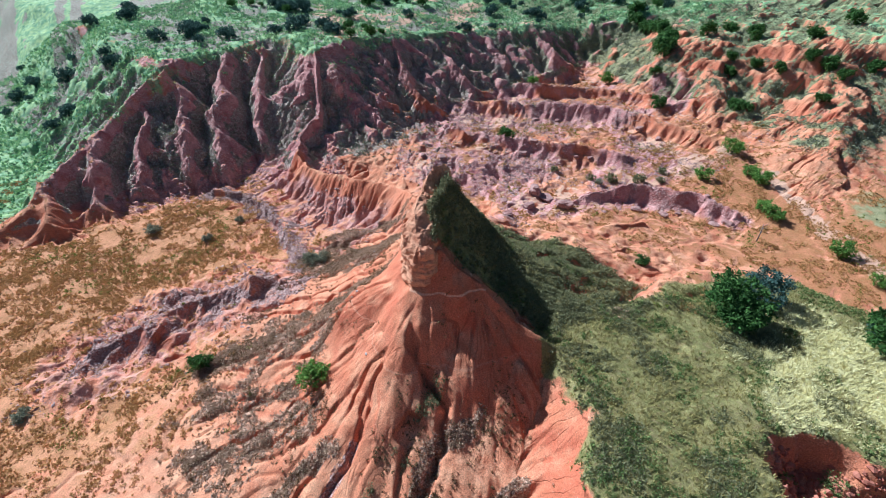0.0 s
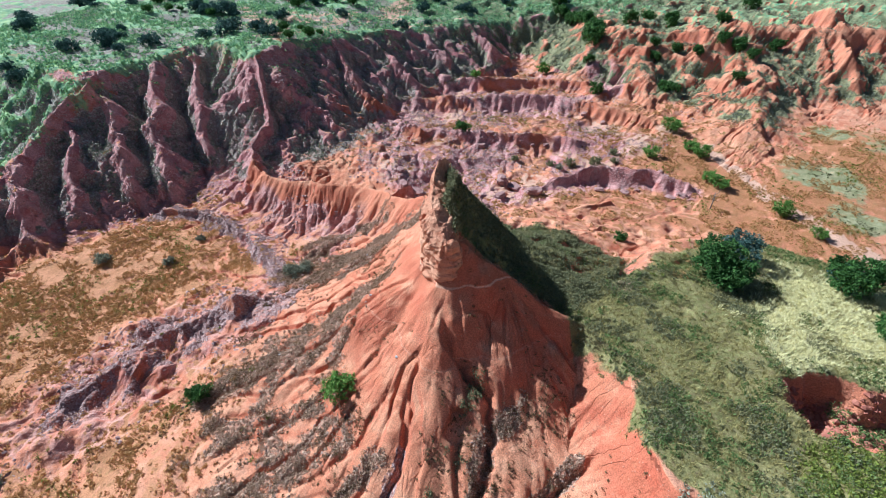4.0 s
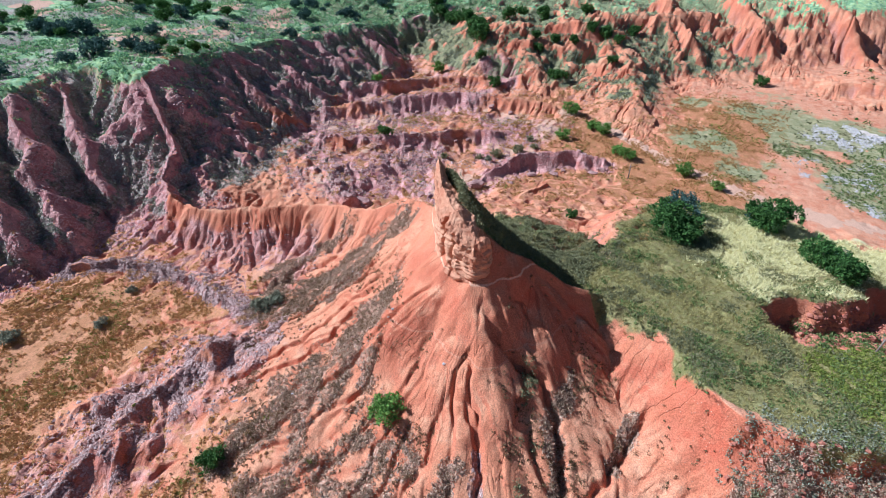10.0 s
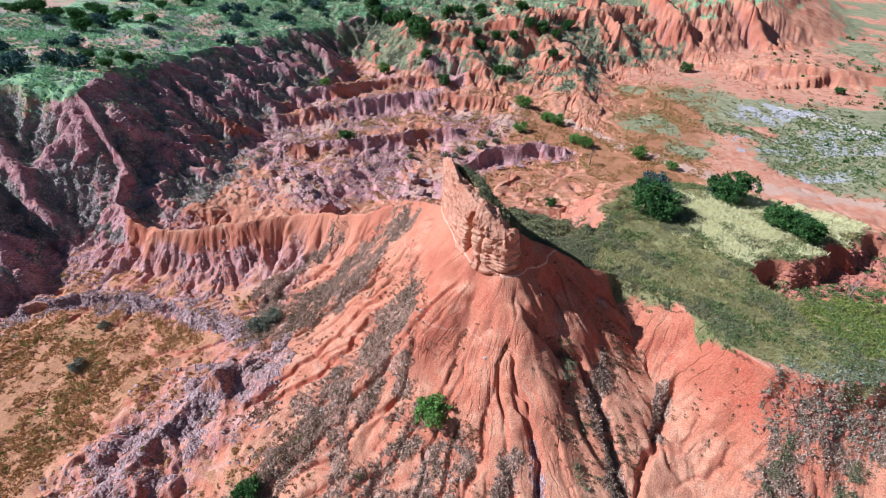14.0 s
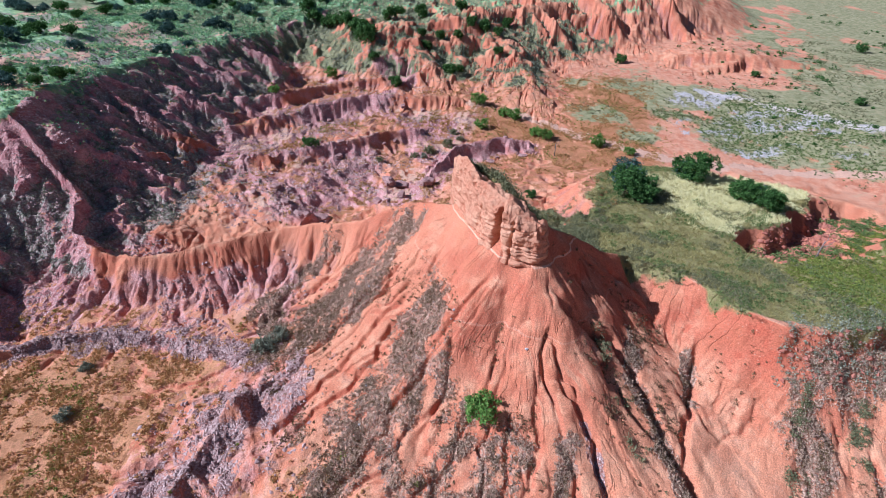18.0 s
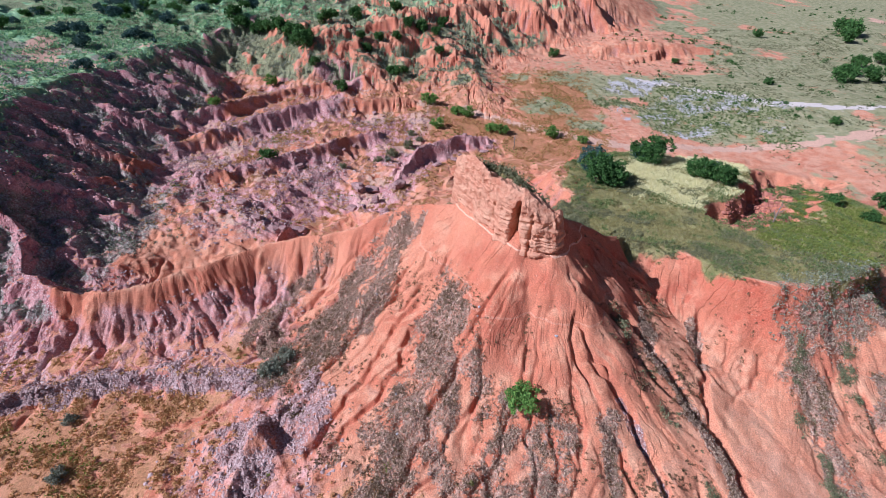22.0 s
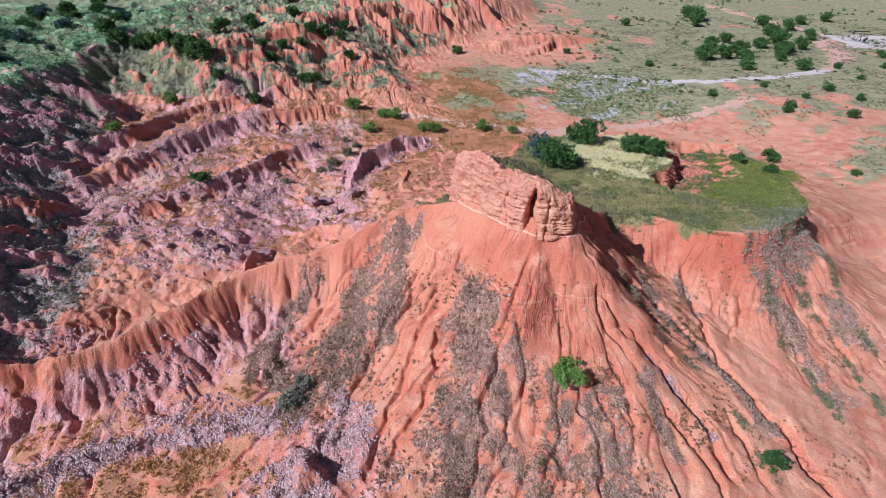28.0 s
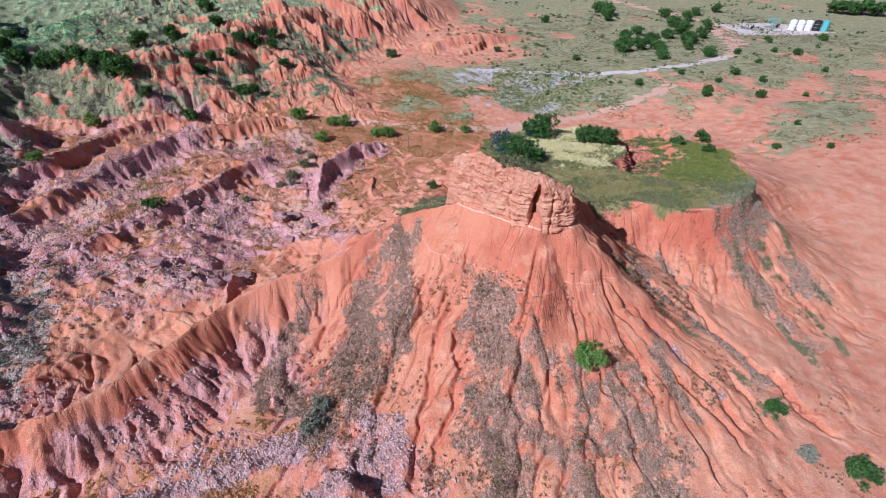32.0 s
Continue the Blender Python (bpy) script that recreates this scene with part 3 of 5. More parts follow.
WEST_SCRUB = [
    [(2.6, 25.7), (1.9, 24.4), (0.2, 24.8), (-1.5, 26.0), (-3.9, 27.4), (-6.5, 28.2), (-6, 29.4), (-4.1, 28.3), (-0.7, 27.0)],
    [(1.9, 22.6), (0.9, 20.9), (-1.5, 21.0), (-4.2, 21.8), (-8, 23), (-8.4, 25.4), (-5.5, 25.3), (-2.8, 24.5), (-0.1, 23.6)],
    [(10.2, 4.0), (12.2, -1.3), (14, -6), (12.2, -7), (10.0, -3.5), (7.8, 0.4), (8.6, 1.8), (8.2, 4.0)],
]
CORNER_SCRUB = [
    [(8.5, 3.9), (5.5, 4.0), (3.0, 3.0), (-0.4, 3.6), (-1.9, 3.0), (-1.5, 0.9), (0.7, 1.8), (3.2, 2.1), (5.5, 1.9), (8.1, 2.0)],
    [(7.4, -2.3), (4.3, -1.9), (2.4, -3.5), (2.2, -5.9), (4.7, -4.7), (6.9, -4.1)],
]
SCRUB = NORTH_SCRUB + WEST_SCRUB + CORNER_SCRUB
flank = patch(GX, GY, [(-11, 27), (-7, 36), (-1, 37.5), (5, 33.5), (8, 30.5), (3.5, 27), (1.5, 23.5), (-4, 20.5), (-9, 21)], 1.0, 1.6, 3.5)
m_scrub = 0.6 * flank * sm(0.0, 0.4, fbm(GX + 5, GY, 1.6, 4)) * sm(0.75, 0.3, RILL)
for pts in SCRUB:
    m_scrub = np.maximum(m_scrub, patch(GX, GY, pts, 0.55, 0.75, 1.5) * (0.35 + 0.65 * sm(-0.55, 0.0, fbm(GX + 2, GY, 1.0, 3))))
for pts, width in (([(10.4, 14.6), (7.0, 14.4), (5.3, 13.4), (2.7, 12.0), (0.5, 10.9), (-3, 10.2)], 0.75), ([(10.6, 10.0), (8.6, 10.2), (7.4, 10.2)], 0.5),
                   ([(1.4, 18.2), (-1.0, 18.6), (-4, 18.2)], 0.6), ([(12.6, 47.6), (10, 46.6), (8, 45)], 1.2)):
    m_scrub = np.maximum(m_scrub, strip(GX, GY, pts, width))
for pts, width in (([(-2, 69.5), (2.7, 66.6), (4.6, 60.5), (5.8, 56), (6.2, 51.5), (5.8, 47)], 1.5), ([(-14, 42), (-8, 45), (-2, 44.5), (4, 42)], 3.4), ([(5.8, 41.4), (3, 41.4), (0, 41)], 0.8), ([(2.6, 17.6), (-0.6, 15.9), (-3, 15.2)], 0.4)):
    m_gravel = np.maximum(m_gravel, strip(GX, GY, pts, width))
m_gravel = m_gravel * (0.5 + 0.5 * sm(-0.35, 0.15, fbm(GX, GY, 1.4, 3)))
m_purple = np.clip(BASIN * (0.35 + 0.65 * sm(-0.45, 0.15, fbm(GX, GY, 8, 4))) * (1 - 0.75 * sm(66, 72, GX + 0.35 * (GY - 45)) * sm(58, 48, GY)) + np.maximum(sm(14, 2, MD), sm(30, 20, MD) * sm(32, 24, GX) * sm(66, 72, GY) * sm(0.25, 0.5, STEEP)) * (1 - m_mesa) * 0.95 + sm(9, 4, line_distance(GX, GY, [(-15, 42), (-7, 44.5), (0, 43.5)])) * 0.5, 0, 1)
m_purple = np.clip(m_purple + 0.62 * sm(3.6, 2.0, GZ + 0.6 * fbm(GX, GY, 3, 3)) * sm(3.5, 5.5, GX) * sm(20, 17, GX) * sm(43, 47, GY) * sm(78, 74, GY) * sm(0.18, 0.35, STEEP), 0, 1)
m_purple = np.clip(m_purple + 0.8 * sm(3.4, 1.8, line_distance(GX, GY, [(40, 40), (44, 39.2), (51, 36.8), (57, 31.8), (59, 27)])), 0, 1)
m_brush = sm(12, 4, GX + 2 * fbm(GX, GY, 6)) * sm(42, 47, GY + 2.0 * fbm(GX, GY, 5)) * sm(0.35, 0.15, STEEP) + sm(0, -6, GX) * sm(20, 36, GY) * sm(0.35, 0.15, STEEP) + BASIN * sm(0.38, 0.16, STEEP) * 0.95 + sm(27, 33, GX) * sm(104, 96, GX) * sm(2, 8, GY - 10 * sm(52, 46, GX)) * sm(50, 40, GY) * sm(0.30, 0.12, STEEP) * 0.75
m_brush = np.clip(m_brush * (1 - 0.6 * m_gravel), 0, 1)
m_white = patch(GX, GY, SILVER, 2.0, 4.0, 6) * sm(-0.3, 0.3, fbm(GX * 0.95 + GY * 0.3, (GY * 0.95 - GX * 0.3) * 0.3, 3.0, 4)) + patch(GX, GY, [(89, 1), (98, -5), (95, -14), (86, -6)], 1.0, 1.5)
m_white = np.clip(m_white * sm(-0.35, 0.25, fbm(GX * 0.6, GY, 1.8, 3)), 0, 1)
m_trail = np.maximum(strip(GX, GY, [(74, 31), (67, 20), (62, 10.5), (60, 4), (60, -10), (60, -24), (64, -40)], 1.6), strip(GX, GY, [(88, -86), (96, -95), (110, -106), (125, -112), (170, -104)], 2.2))
m_road = strip(GX, GY, [(96, -8), (86, -22), (79, -28.5), (75.5, -41), (75.2, -59), (79, -71.5)], 1.5)
m_trail = np.maximum(m_trail, strip(GX, GY, [(79, -71.5), (86, -82), (98, -93.5), (119, -107)], 2.0))
m_trail = np.maximum(m_trail, 0.8 * patch(GX, GY, [(24, 17.5), (27.5, 17.2), (27, 15.6), (24.5, 16)], 0.5, 0.8))
m_trail = np.maximum(m_trail, 0.9 * BASIN * sm(0.25, 0.5, fbm(GX + 50, GY, 6, 4)) * sm(0.5, 0.25, STEEP))
m_road = np.maximum(m_road, patch(GX, GY, [(121, -112), (112, -150), (97, -139), (106, -108)], 0.8, 1.0))

ground_mesh = grid_mesh("ground", gx, gy, GZ)
for key, values in (("grass", m_grass), ("yellow", m_yellow), ("mesa", m_mesa), ("plain", m_plain), ("gravel", m_gravel), ("purple", m_purple),
                    ("brush", m_brush), ("sage", m_sage), ("white", m_white), ("trail", m_trail), ("road", m_road), ("scrub", m_scrub), ("rill", RILL * 1.2), ("steep", STEEP * 0.6)):
    add_mask(ground_mesh, key, values)
add_field(ground_mesh, "flute_u", FLUTE["u"])
add_field(ground_mesh, "flute_v", FLUTE["v"])


# ---------------------------------------------------------------- materials
class Mat:
    """Small helper round a node material."""

    def __init__(self, name, rough=0.9):
        self.m = bpy.data.materials.new(name)
        self.m.use_nodes = True
        self.t = self.m.node_tree
        self.b = self.t.nodes["Principled BSDF"]
        self.b.inputs["Roughness"].default_value = rough
        self.b.inputs["Specular IOR Level"].default_value = 0.15

    def node(self, kind, **inputs):
        n = self.t.nodes.new(kind)
        for key, v in inputs.items():
            n.inputs[key.replace("_", " ")].default_value = v
        return n

    def link(self, a, b):
        self.t.links.new(a, b)

    def noise(self, size, detail=4.0, rough=0.6, stretch=None, distort=0.0):
        co = self.node("ShaderNodeTexCoord").outputs["Object"]
        if stretch:
            mp = self.node("ShaderNodeMapping", Scale=stretch)
            self.link(co, mp.inputs["Vector"])
            co = mp.outputs[0]
        n = self.node("ShaderNodeTexNoise", Scale=1 / size, Detail=detail, Roughness=rough, Distortion=distort)
        self.link(co, n.inputs["Vector"])
        return n.outputs["Fac"]

    def cells(self, size):
        """Broken pieces: distance from each one's middle, and a random value for each."""
        co = self.node("ShaderNodeTexCoord").outputs["Object"]
        n = self.node("ShaderNodeTexVoronoi", Scale=1 / size, Randomness=1.0)
        n.feature = "F1"
        self.link(co, n.inputs["Vector"])
        pick = self.node("ShaderNodeSeparateColor")
        self.link(n.outputs["Color"], pick.inputs[0])
        return n.outputs["Distance"], pick.outputs[0]

    def ramp(self, fac, a, b, lo=0.0, hi=1.0):
        n = self.node("ShaderNodeMapRange", From_Min=a, From_Max=b, To_Min=lo, To_Max=hi)
        self.link(fac, n.inputs["Value"])
        return n.outputs[0]

    def math(self, op, a, b):
        n = self.node("ShaderNodeMath")
        n.operation = op
        for k, v in enumerate((a, b)):
            if isinstance(v, (int, float)):
                n.inputs[k].default_value = v
            else:
                self.link(v, n.inputs[k])
        return n.outputs[0]

    def mix(self, fac, a, b):
        n = self.node("ShaderNodeMix")
        n.data_type = "RGBA"
        for key, v in ((0, fac), (6, a), (7, b)):
            if isinstance(v, tuple):
                n.inputs[key].default_value = (*v, 1)
            elif isinstance(v, (int, float)):
                n.inputs[key].default_value = v
            else:
                self.link(v, n.inputs[key])
        return n.outputs[2]

    def attr(self, name):
        n = self.node("ShaderNodeAttribute")
        n.attribute_name = name
        return n.outputs["Fac"]

    def done(self, color, bump=None, strength=0.3, distance=0.05):
        self.link(color, self.b.inputs["Base Color"])
        if bump is not None:
            n = self.node("ShaderNodeBump", Strength=strength, Distance=distance)
            self.link(bump, n.inputs["Height"])
            self.link(n.outputs[0], self.b.inputs["Normal"])
        return self.m


def ground_material():
    g = Mat("badlands_earth", 0.95)
    big, mid, small, tiny = g.noise(9), g.noise(1.6, 5), g.noise(0.35, 5, 0.65), g.noise(0.09, 3, 0.7)
    soil = g.mix(g.ramp(big, 0.35, 0.65), (0.49, 0.160, 0.085), (0.61, 0.259, 0.143))
    soil = g.mix(g.ramp(mid, 0.42, 0.7), soil, (0.685, 0.357, 0.21))
    steep = g.math("MULTIPLY", g.ramp(g.attr("steep"), 0.34, 0.70), g.ramp(mid, 0.25, 0.6))
    soil = g.mix(g.math("MULTIPLY", steep, g.ramp(big, 0.35, 0.62, 1.0, 0.45)), soil, (0.48, 0.128, 0.070))

    soil = g.mix(g.math("MULTIPLY", g.ramp(g.attr("steep"), 0.08, 0.22, 0.55, 0.0), g.ramp(mid, 0.3, 0.65)), soil, (0.62, 0.32, 0.21))

    def over(base, key, color, lo=0.35, hi=0.65, noise=small, weight=0.5, most=1.0):
        edge = g.math("ADD", g.attr(key), g.math("MULTIPLY", g.math("SUBTRACT", noise, 0.5), weight * 2))
        return g.mix(g.ramp(edge, lo, hi, 0, most), base, color)

    stone_d, stone_r = g.cells(0.15)
    clump_d, clump_r = g.cells(0.33)
    bush_d, bush_r = g.cells(0.95)

    def pieces(d, r, gap, dark, pale, low=0.42, high=0.62):
        """A litter of separate pieces; gap is soil darkened to paint the shade between them."""
        return g.mix(g.ramp(d, low, high), g.mix(r, dark, pale), gap)

    # loose crumbs and dark pebbles on bare earth
    crumbs = g.math("MULTIPLY", g.ramp(stone_r, 0.80, 0.86), g.ramp(stone_d, 0.20, 0.34, 0.75, 0.0))
    soil = g.mix(crumbs, soil, g.mix(clump_r, (0.25, 0.10, 0.065), (0.62, 0.38, 0.27)))
    # beds of darker mudstone, with washed mauve stones
    mud = g.mix(g.ramp(mid, 0.36, 0.58), (0.40, 0.145, 0.155), (0.64, 0.36, 0.33))
    litter = pieces(stone_d, stone_r, (0.40, 0.16, 0.145), (0.32, 0.155, 0.15), (0.74, 0.55, 0.52))
    mud = g.mix(g.math("MULTIPLY", g.ramp(g.noise(2.6, 5, 0.65), 0.42, 0.58), 0.85), mud, litter)
    soil = over(soil, "purple", mud, 0.3, 0.8, mid, 0.6, 0.9)
    brush = g.mix(g.ramp(mid, 0.4, 0.6), (0.60, 0.29, 0.15), (0.44, 0.20, 0.085))
    east = g.node("ShaderNodeSeparateXYZ")
    g.link(g.node("ShaderNodeTexCoord").outputs["Object"], east.inputs[0])
    brush = g.mix(g.ramp(east.outputs[0], 20, 30), brush, g.mix(g.ramp(mid, 0.38, 0.62), (0.46, 0.20, 0.095), (0.33, 0.14, 0.05)))
    brush = g.mix(g.math("MULTIPLY", g.ramp(clump_r, 0.5, 0.56), g.ramp(clump_d, 0.30, 0.52, 0.8, 0.0)), brush, g.mix(stone_r, (0.20, 0.10, 0.035), (0.40, 0.23, 0.09)))
    soil = over(soil, "brush", brush, 0.35, 0.7, mid, 0.5, 0.85)
    stones = pieces(stone_d, stone_r, (0.30, 0.15, 0.125), (0.25, 0.16, 0.15), (0.60, 0.46, 0.43))
    soil = over(soil, "gravel", stones, 0.35, 0.6, small, 0.5, 0.9)
    dry = g.mix(0.5, pieces(clump_d, clump_r, (0.36, 0.17, 0.11), (0.19, 0.115, 0.075), (0.66, 0.47, 0.34)), pieces(stone_d, stone_r, (0.34, 0.16, 0.10), (0.20, 0.12, 0.085), (0.74, 0.56, 0.44)))
    soil = over(soil, "scrub", dry, 0.38, 0.62, small, 0.5, 0.85)
    # greyer, mostly darker speckle along the rills
    soil = over(soil, "rill", g.mix(stone_r, (0.27, 0.12, 0.10), (0.46, 0.26, 0.215)), 0.45, 0.85, small, 0.4, 0.6)
    # pale marker beds that ring the butte
    z = g.node("ShaderNodeSeparateXYZ")
    g.link(g.node("ShaderNodeTexCoord").outputs["Object"], z.inputs[0])
    zz = g.math("ADD", z.outputs[2], g.math("MULTIPLY", g.math("SUBTRACT", mid, 0.5), 0.35))
    for level, most in ((13.85, 0.85), (10.4, 0.28)):
        band = g.ramp(g.math("ABSOLUTE", g.math("SUBTRACT", zz, level), 0), 0.02, 0.075, most, 0.0)
        near = g.node("ShaderNodeVectorMath")
        near.operation = "DISTANCE"
        near.inputs[1].default_value = (11, 26, level)
        g.link(g.node("ShaderNodeTexCoord").outputs["Object"], near.inputs[0])
        soil = g.mix(g.math("MULTIPLY", band, g.ramp(near.outputs["Value"], 8, 12, 1, 0)), soil, (0.76, 0.46, 0.31))
    plain = g.mix(g.ramp(mid, 0.35, 0.65), (0.19, 0.22, 0.10), (0.36, 0.33, 0.18))
    plain = g.mix(g.ramp(bush_d, 0.30, 0.55, 0.6, 0.0), plain, g.mix(bush_r, (0.12, 0.17, 0.07), (0.40, 0.40, 0.24)))
    soil = over(soil, "plain", plain, 0.35, 0.65, mid, 0.6, 0.9)
    turf = g.mix(g.ramp(mid, 0.35, 0.65), (0.165, 0.155, 0.055), (0.29, 0.265, 0.10))
    turf = g.mix(g.ramp(g.noise(5, 4), 0.45, 0.65, 0, 0.8), turf, (0.33, 0.275, 0.12))
    turf = g.mix(g.ramp(small, 0.5, 0.7), turf, (0.27, 0.195, 0.10))
    turf = g.mix(g.ramp(clump_d, 0.25, 0.5, 0.45, 0.0), turf, g.mix(clump_r, (0.11, 0.12, 0.04), (0.40, 0.36, 0.16)))
    soil = over(soil, "grass", turf, 0.3, 0.6, small, 0.4)
    soil = over(soil, "yellow", g.mix(g.ramp(small, 0.35, 0.65), (0.50, 0.45, 0.21), (0.74, 0.67, 0.40)), 0.35, 0.75, mid, 0.7, 0.85)
    # mesa greens lean blue: a teal haze cast is mixed into the grass colour
    high = g.mix(g.ramp(mid, 0.35, 0.65), (0.15, 0.29, 0.15), (0.42, 0.52, 0.23))
    high = g.mix(g.ramp(bush_d, 0.30, 0.55, 0.7, 0.0), high, g.mix(bush_r, (0.07, 0.18, 0.11), (0.50, 0.64, 0.36)))
    soil = over(soil, "mesa", high, 0.35, 0.6, small, 0.4)
    herb = g.mix(0.5, pieces(clump_d, clump_r, (0.30, 0.20, 0.17), (0.20, 0.21, 0.15), (0.58, 0.57, 0.45)), pieces(stone_d, stone_r, (0.30, 0.19, 0.165), (0.22, 0.21, 0.17), (0.62, 0.58, 0.50)))
    fresh = g.mix(0.5, pieces(clump_d, clump_r, (0.22, 0.18, 0.10), (0.13, 0.17, 0.075), (0.37, 0.39, 0.21)), g.mix(bush_r, (0.16, 0.20, 0.09), (0.34, 0.36, 0.19)))
    herb = g.mix(g.ramp(east.outputs[0], 62, 84), herb, fresh)
    soil = over(soil, "sage", herb, 0.35, 0.62, mid, 0.6, 0.92)
    soil = over(soil, "trail", (0.60, 0.36, 0.25), 0.3, 0.6, small, 0.3)
    soil = over(soil, "road", (0.66, 0.55, 0.49), 0.3, 0.55, small, 0.25, 0.9)
    soil = over(soil, "white", (0.52, 0.49, 0.50), 0.5, 1.0, small, 0.9, 0.35)
    shade = g.mix(g.ramp(tiny, 0.3, 0.7), (0.60, 0.60, 0.60), (1.32, 1.32, 1.32))
    mul = g.node("ShaderNodeMix")
    mul.data_type, mul.blend_type = "RGBA", "MULTIPLY"
    mul.inputs[0].default_value = 1.0
    g.link(soil, mul.inputs[6])
    g.link(shade, mul.inputs[7])
    # fine runnels that follow the fall of the slope
    co = g.node("ShaderNodeCombineXYZ")
    g.link(g.math("MULTIPLY", g.attr("flute_u"), 5.0), co.inputs[0])
    g.link(g.math("MULTIPLY", g.attr("flute_v"), 0.45), co.inputs[1])
    run = g.node("ShaderNodeTexNoise", Scale=1.0, Detail=4.0, Roughness=0.65)
    g.link(co.outputs[0], run.inputs["Vector"])
    runnel = g.math("MULTIPLY", run.outputs["Fac"], g.math("MULTIPLY", g.ramp(g.attr("steep"), 0.12, 0.35), g.ramp(g.attr("flute_v"), 8, 12, 1.0, 0.0)))
    bump = g.math("ADD", g.math("MULTIPLY", small, 0.6), g.math("MULTIPLY", tiny, 0.35))
    bump = g.math("ADD", bump, g.math("MULTIPLY", runnel, g.ramp(g.noise(2.2, 3), 0.42, 0.6, 0.05, 0.4)))
    rough_cover = g.math("MAXIMUM", g.math("MAXIMUM", g.attr("scrub"), g.attr("gravel")), g.math("MAXIMUM", g.attr("sage"), g.math("MULTIPLY", g.attr("purple"), 0.6)))
    heaps = g.math("ADD", g.ramp(stone_d, 0.1, 0.6, 0.5, 0.0), g.ramp(clump_d, 0.1, 0.6, 0.9, 0.0))
    bump = g.math("ADD", bump, g.math("MULTIPLY", rough_cover, heaps))
    co = g.node("ShaderNodeCombineXYZ")
    g.link(g.math("ADD", g.math("MULTIPLY", g.attr("flute_u"), 1.1), g.math("MULTIPLY", mid, 1.2)), co.inputs[0])
    g.link(g.math("MULTIPLY", g.attr("flute_v"), 0.22), co.inputs[1])
    vein = g.node("ShaderNodeTexNoise", Scale=1.0, Detail=2.0, Roughness=0.5)
    g.link(co.outputs[0], vein.inputs["Vector"])
    split = g.ramp(g.math("ABSOLUTE", g.math("SUBTRACT", vein.outputs["Fac"], 0.5), 0), 0.0, 0.03, 1.0, 0.0)
    split = g.math("MULTIPLY", split, g.math("MULTIPLY", g.ramp(g.attr("steep"), 0.12, 0.3), g.ramp(g.noise(3.5, 3), 0.46, 0.62)))
    bump = g.math("SUBTRACT", bump, g.math("MULTIPLY", split, 0.5))
    return g.done(mul.outputs[2], bump, 0.9, 0.13)


ground = tagged(new("ground", ground_mesh), "eroded red badlands earth with rills, gravel and grass patches", "ground", kind="structure")
ground_mesh.materials.append(ground_material())


def plant_material(name, dark, light, rough=0.85):
    p = Mat(name, rough)
    geo = p.node("ShaderNodeNewGeometry").outputs["Random Per Island"]
    info = p.node("ShaderNodeObjectInfo").outputs["Random"]
    c = p.mix(geo, dark, light)
    c = p.mix(p.ramp(info, 0, 1, 0, 0.3), c, tuple(v * 0.6 for v in dark))
    tr = p.node("ShaderNodeBsdfTranslucent")
    p.link(c, tr.inputs["Color"])
    p.link(c, p.b.inputs["Base Color"])
    add = p.node("ShaderNodeMixShader", Fac=0.22)
    p.link(p.b.outputs[0], add.inputs[1])
    p.link(tr.outputs[0], add.inputs[2])
    p.link(add.outputs[0], p.t.nodes["Material Output"].inputs["Surface"])
    return p.m


def bark_material(name, dark, light):
    p = Mat(name, 0.9)
    n = p.noise(0.08, 4, 0.6, (1, 1, 0.25))
    return p.done(p.mix(p.ramp(n, 0.35, 0.65), dark, light), n, 0.5, 0.02)


def plain_material(name, color, rough=0.5, metal=0.0, wear=0.25):
    p = Mat(name, rough)
    p.b.inputs["Metallic"].default_value = metal
    n = p.noise(0.5, 5)
    return p.done(p.mix(p.ramp(n, 0.45, 0.75, 0, wear), color, (0.25, 0.13, 0.08)))


def stone_material(name, a, b, c):
    p = Mat(name, 0.9)
    geo = p.node("ShaderNodeNewGeometry").outputs["Random Per Island"]
    n = p.noise(0.25, 4)
    return p.done(p.mix(p.ramp(n, 0.4, 0.62), p.mix(geo, a, b), c), n, 0.4, 0.03)


def fin_material():
    p = Mat("banded_sandstone", 0.95)
    strata = p.noise(0.7, 5, 0.65, (0.6, 0.6, 1.8), 0.6)
    lump, grain = p.noise(1.3, 4), p.noise(0.12, 4, 0.7)
    c = p.mix(p.ramp(strata, 0.38, 0.62), (0.50, 0.195, 0.11), (0.66, 0.335, 0.205))
    c = p.mix(p.ramp(lump, 0.45, 0.7), c, (0.70, 0.385, 0.24))
    c = p.mix(p.ramp(grain, 0.52, 0.75, 0, 0.6), c, (0.30, 0.12, 0.07))
    bump = p.math("ADD", strata, p.math("MULTIPLY", grain, 0.5))
    return p.done(c, bump, 1.0, 0.22)


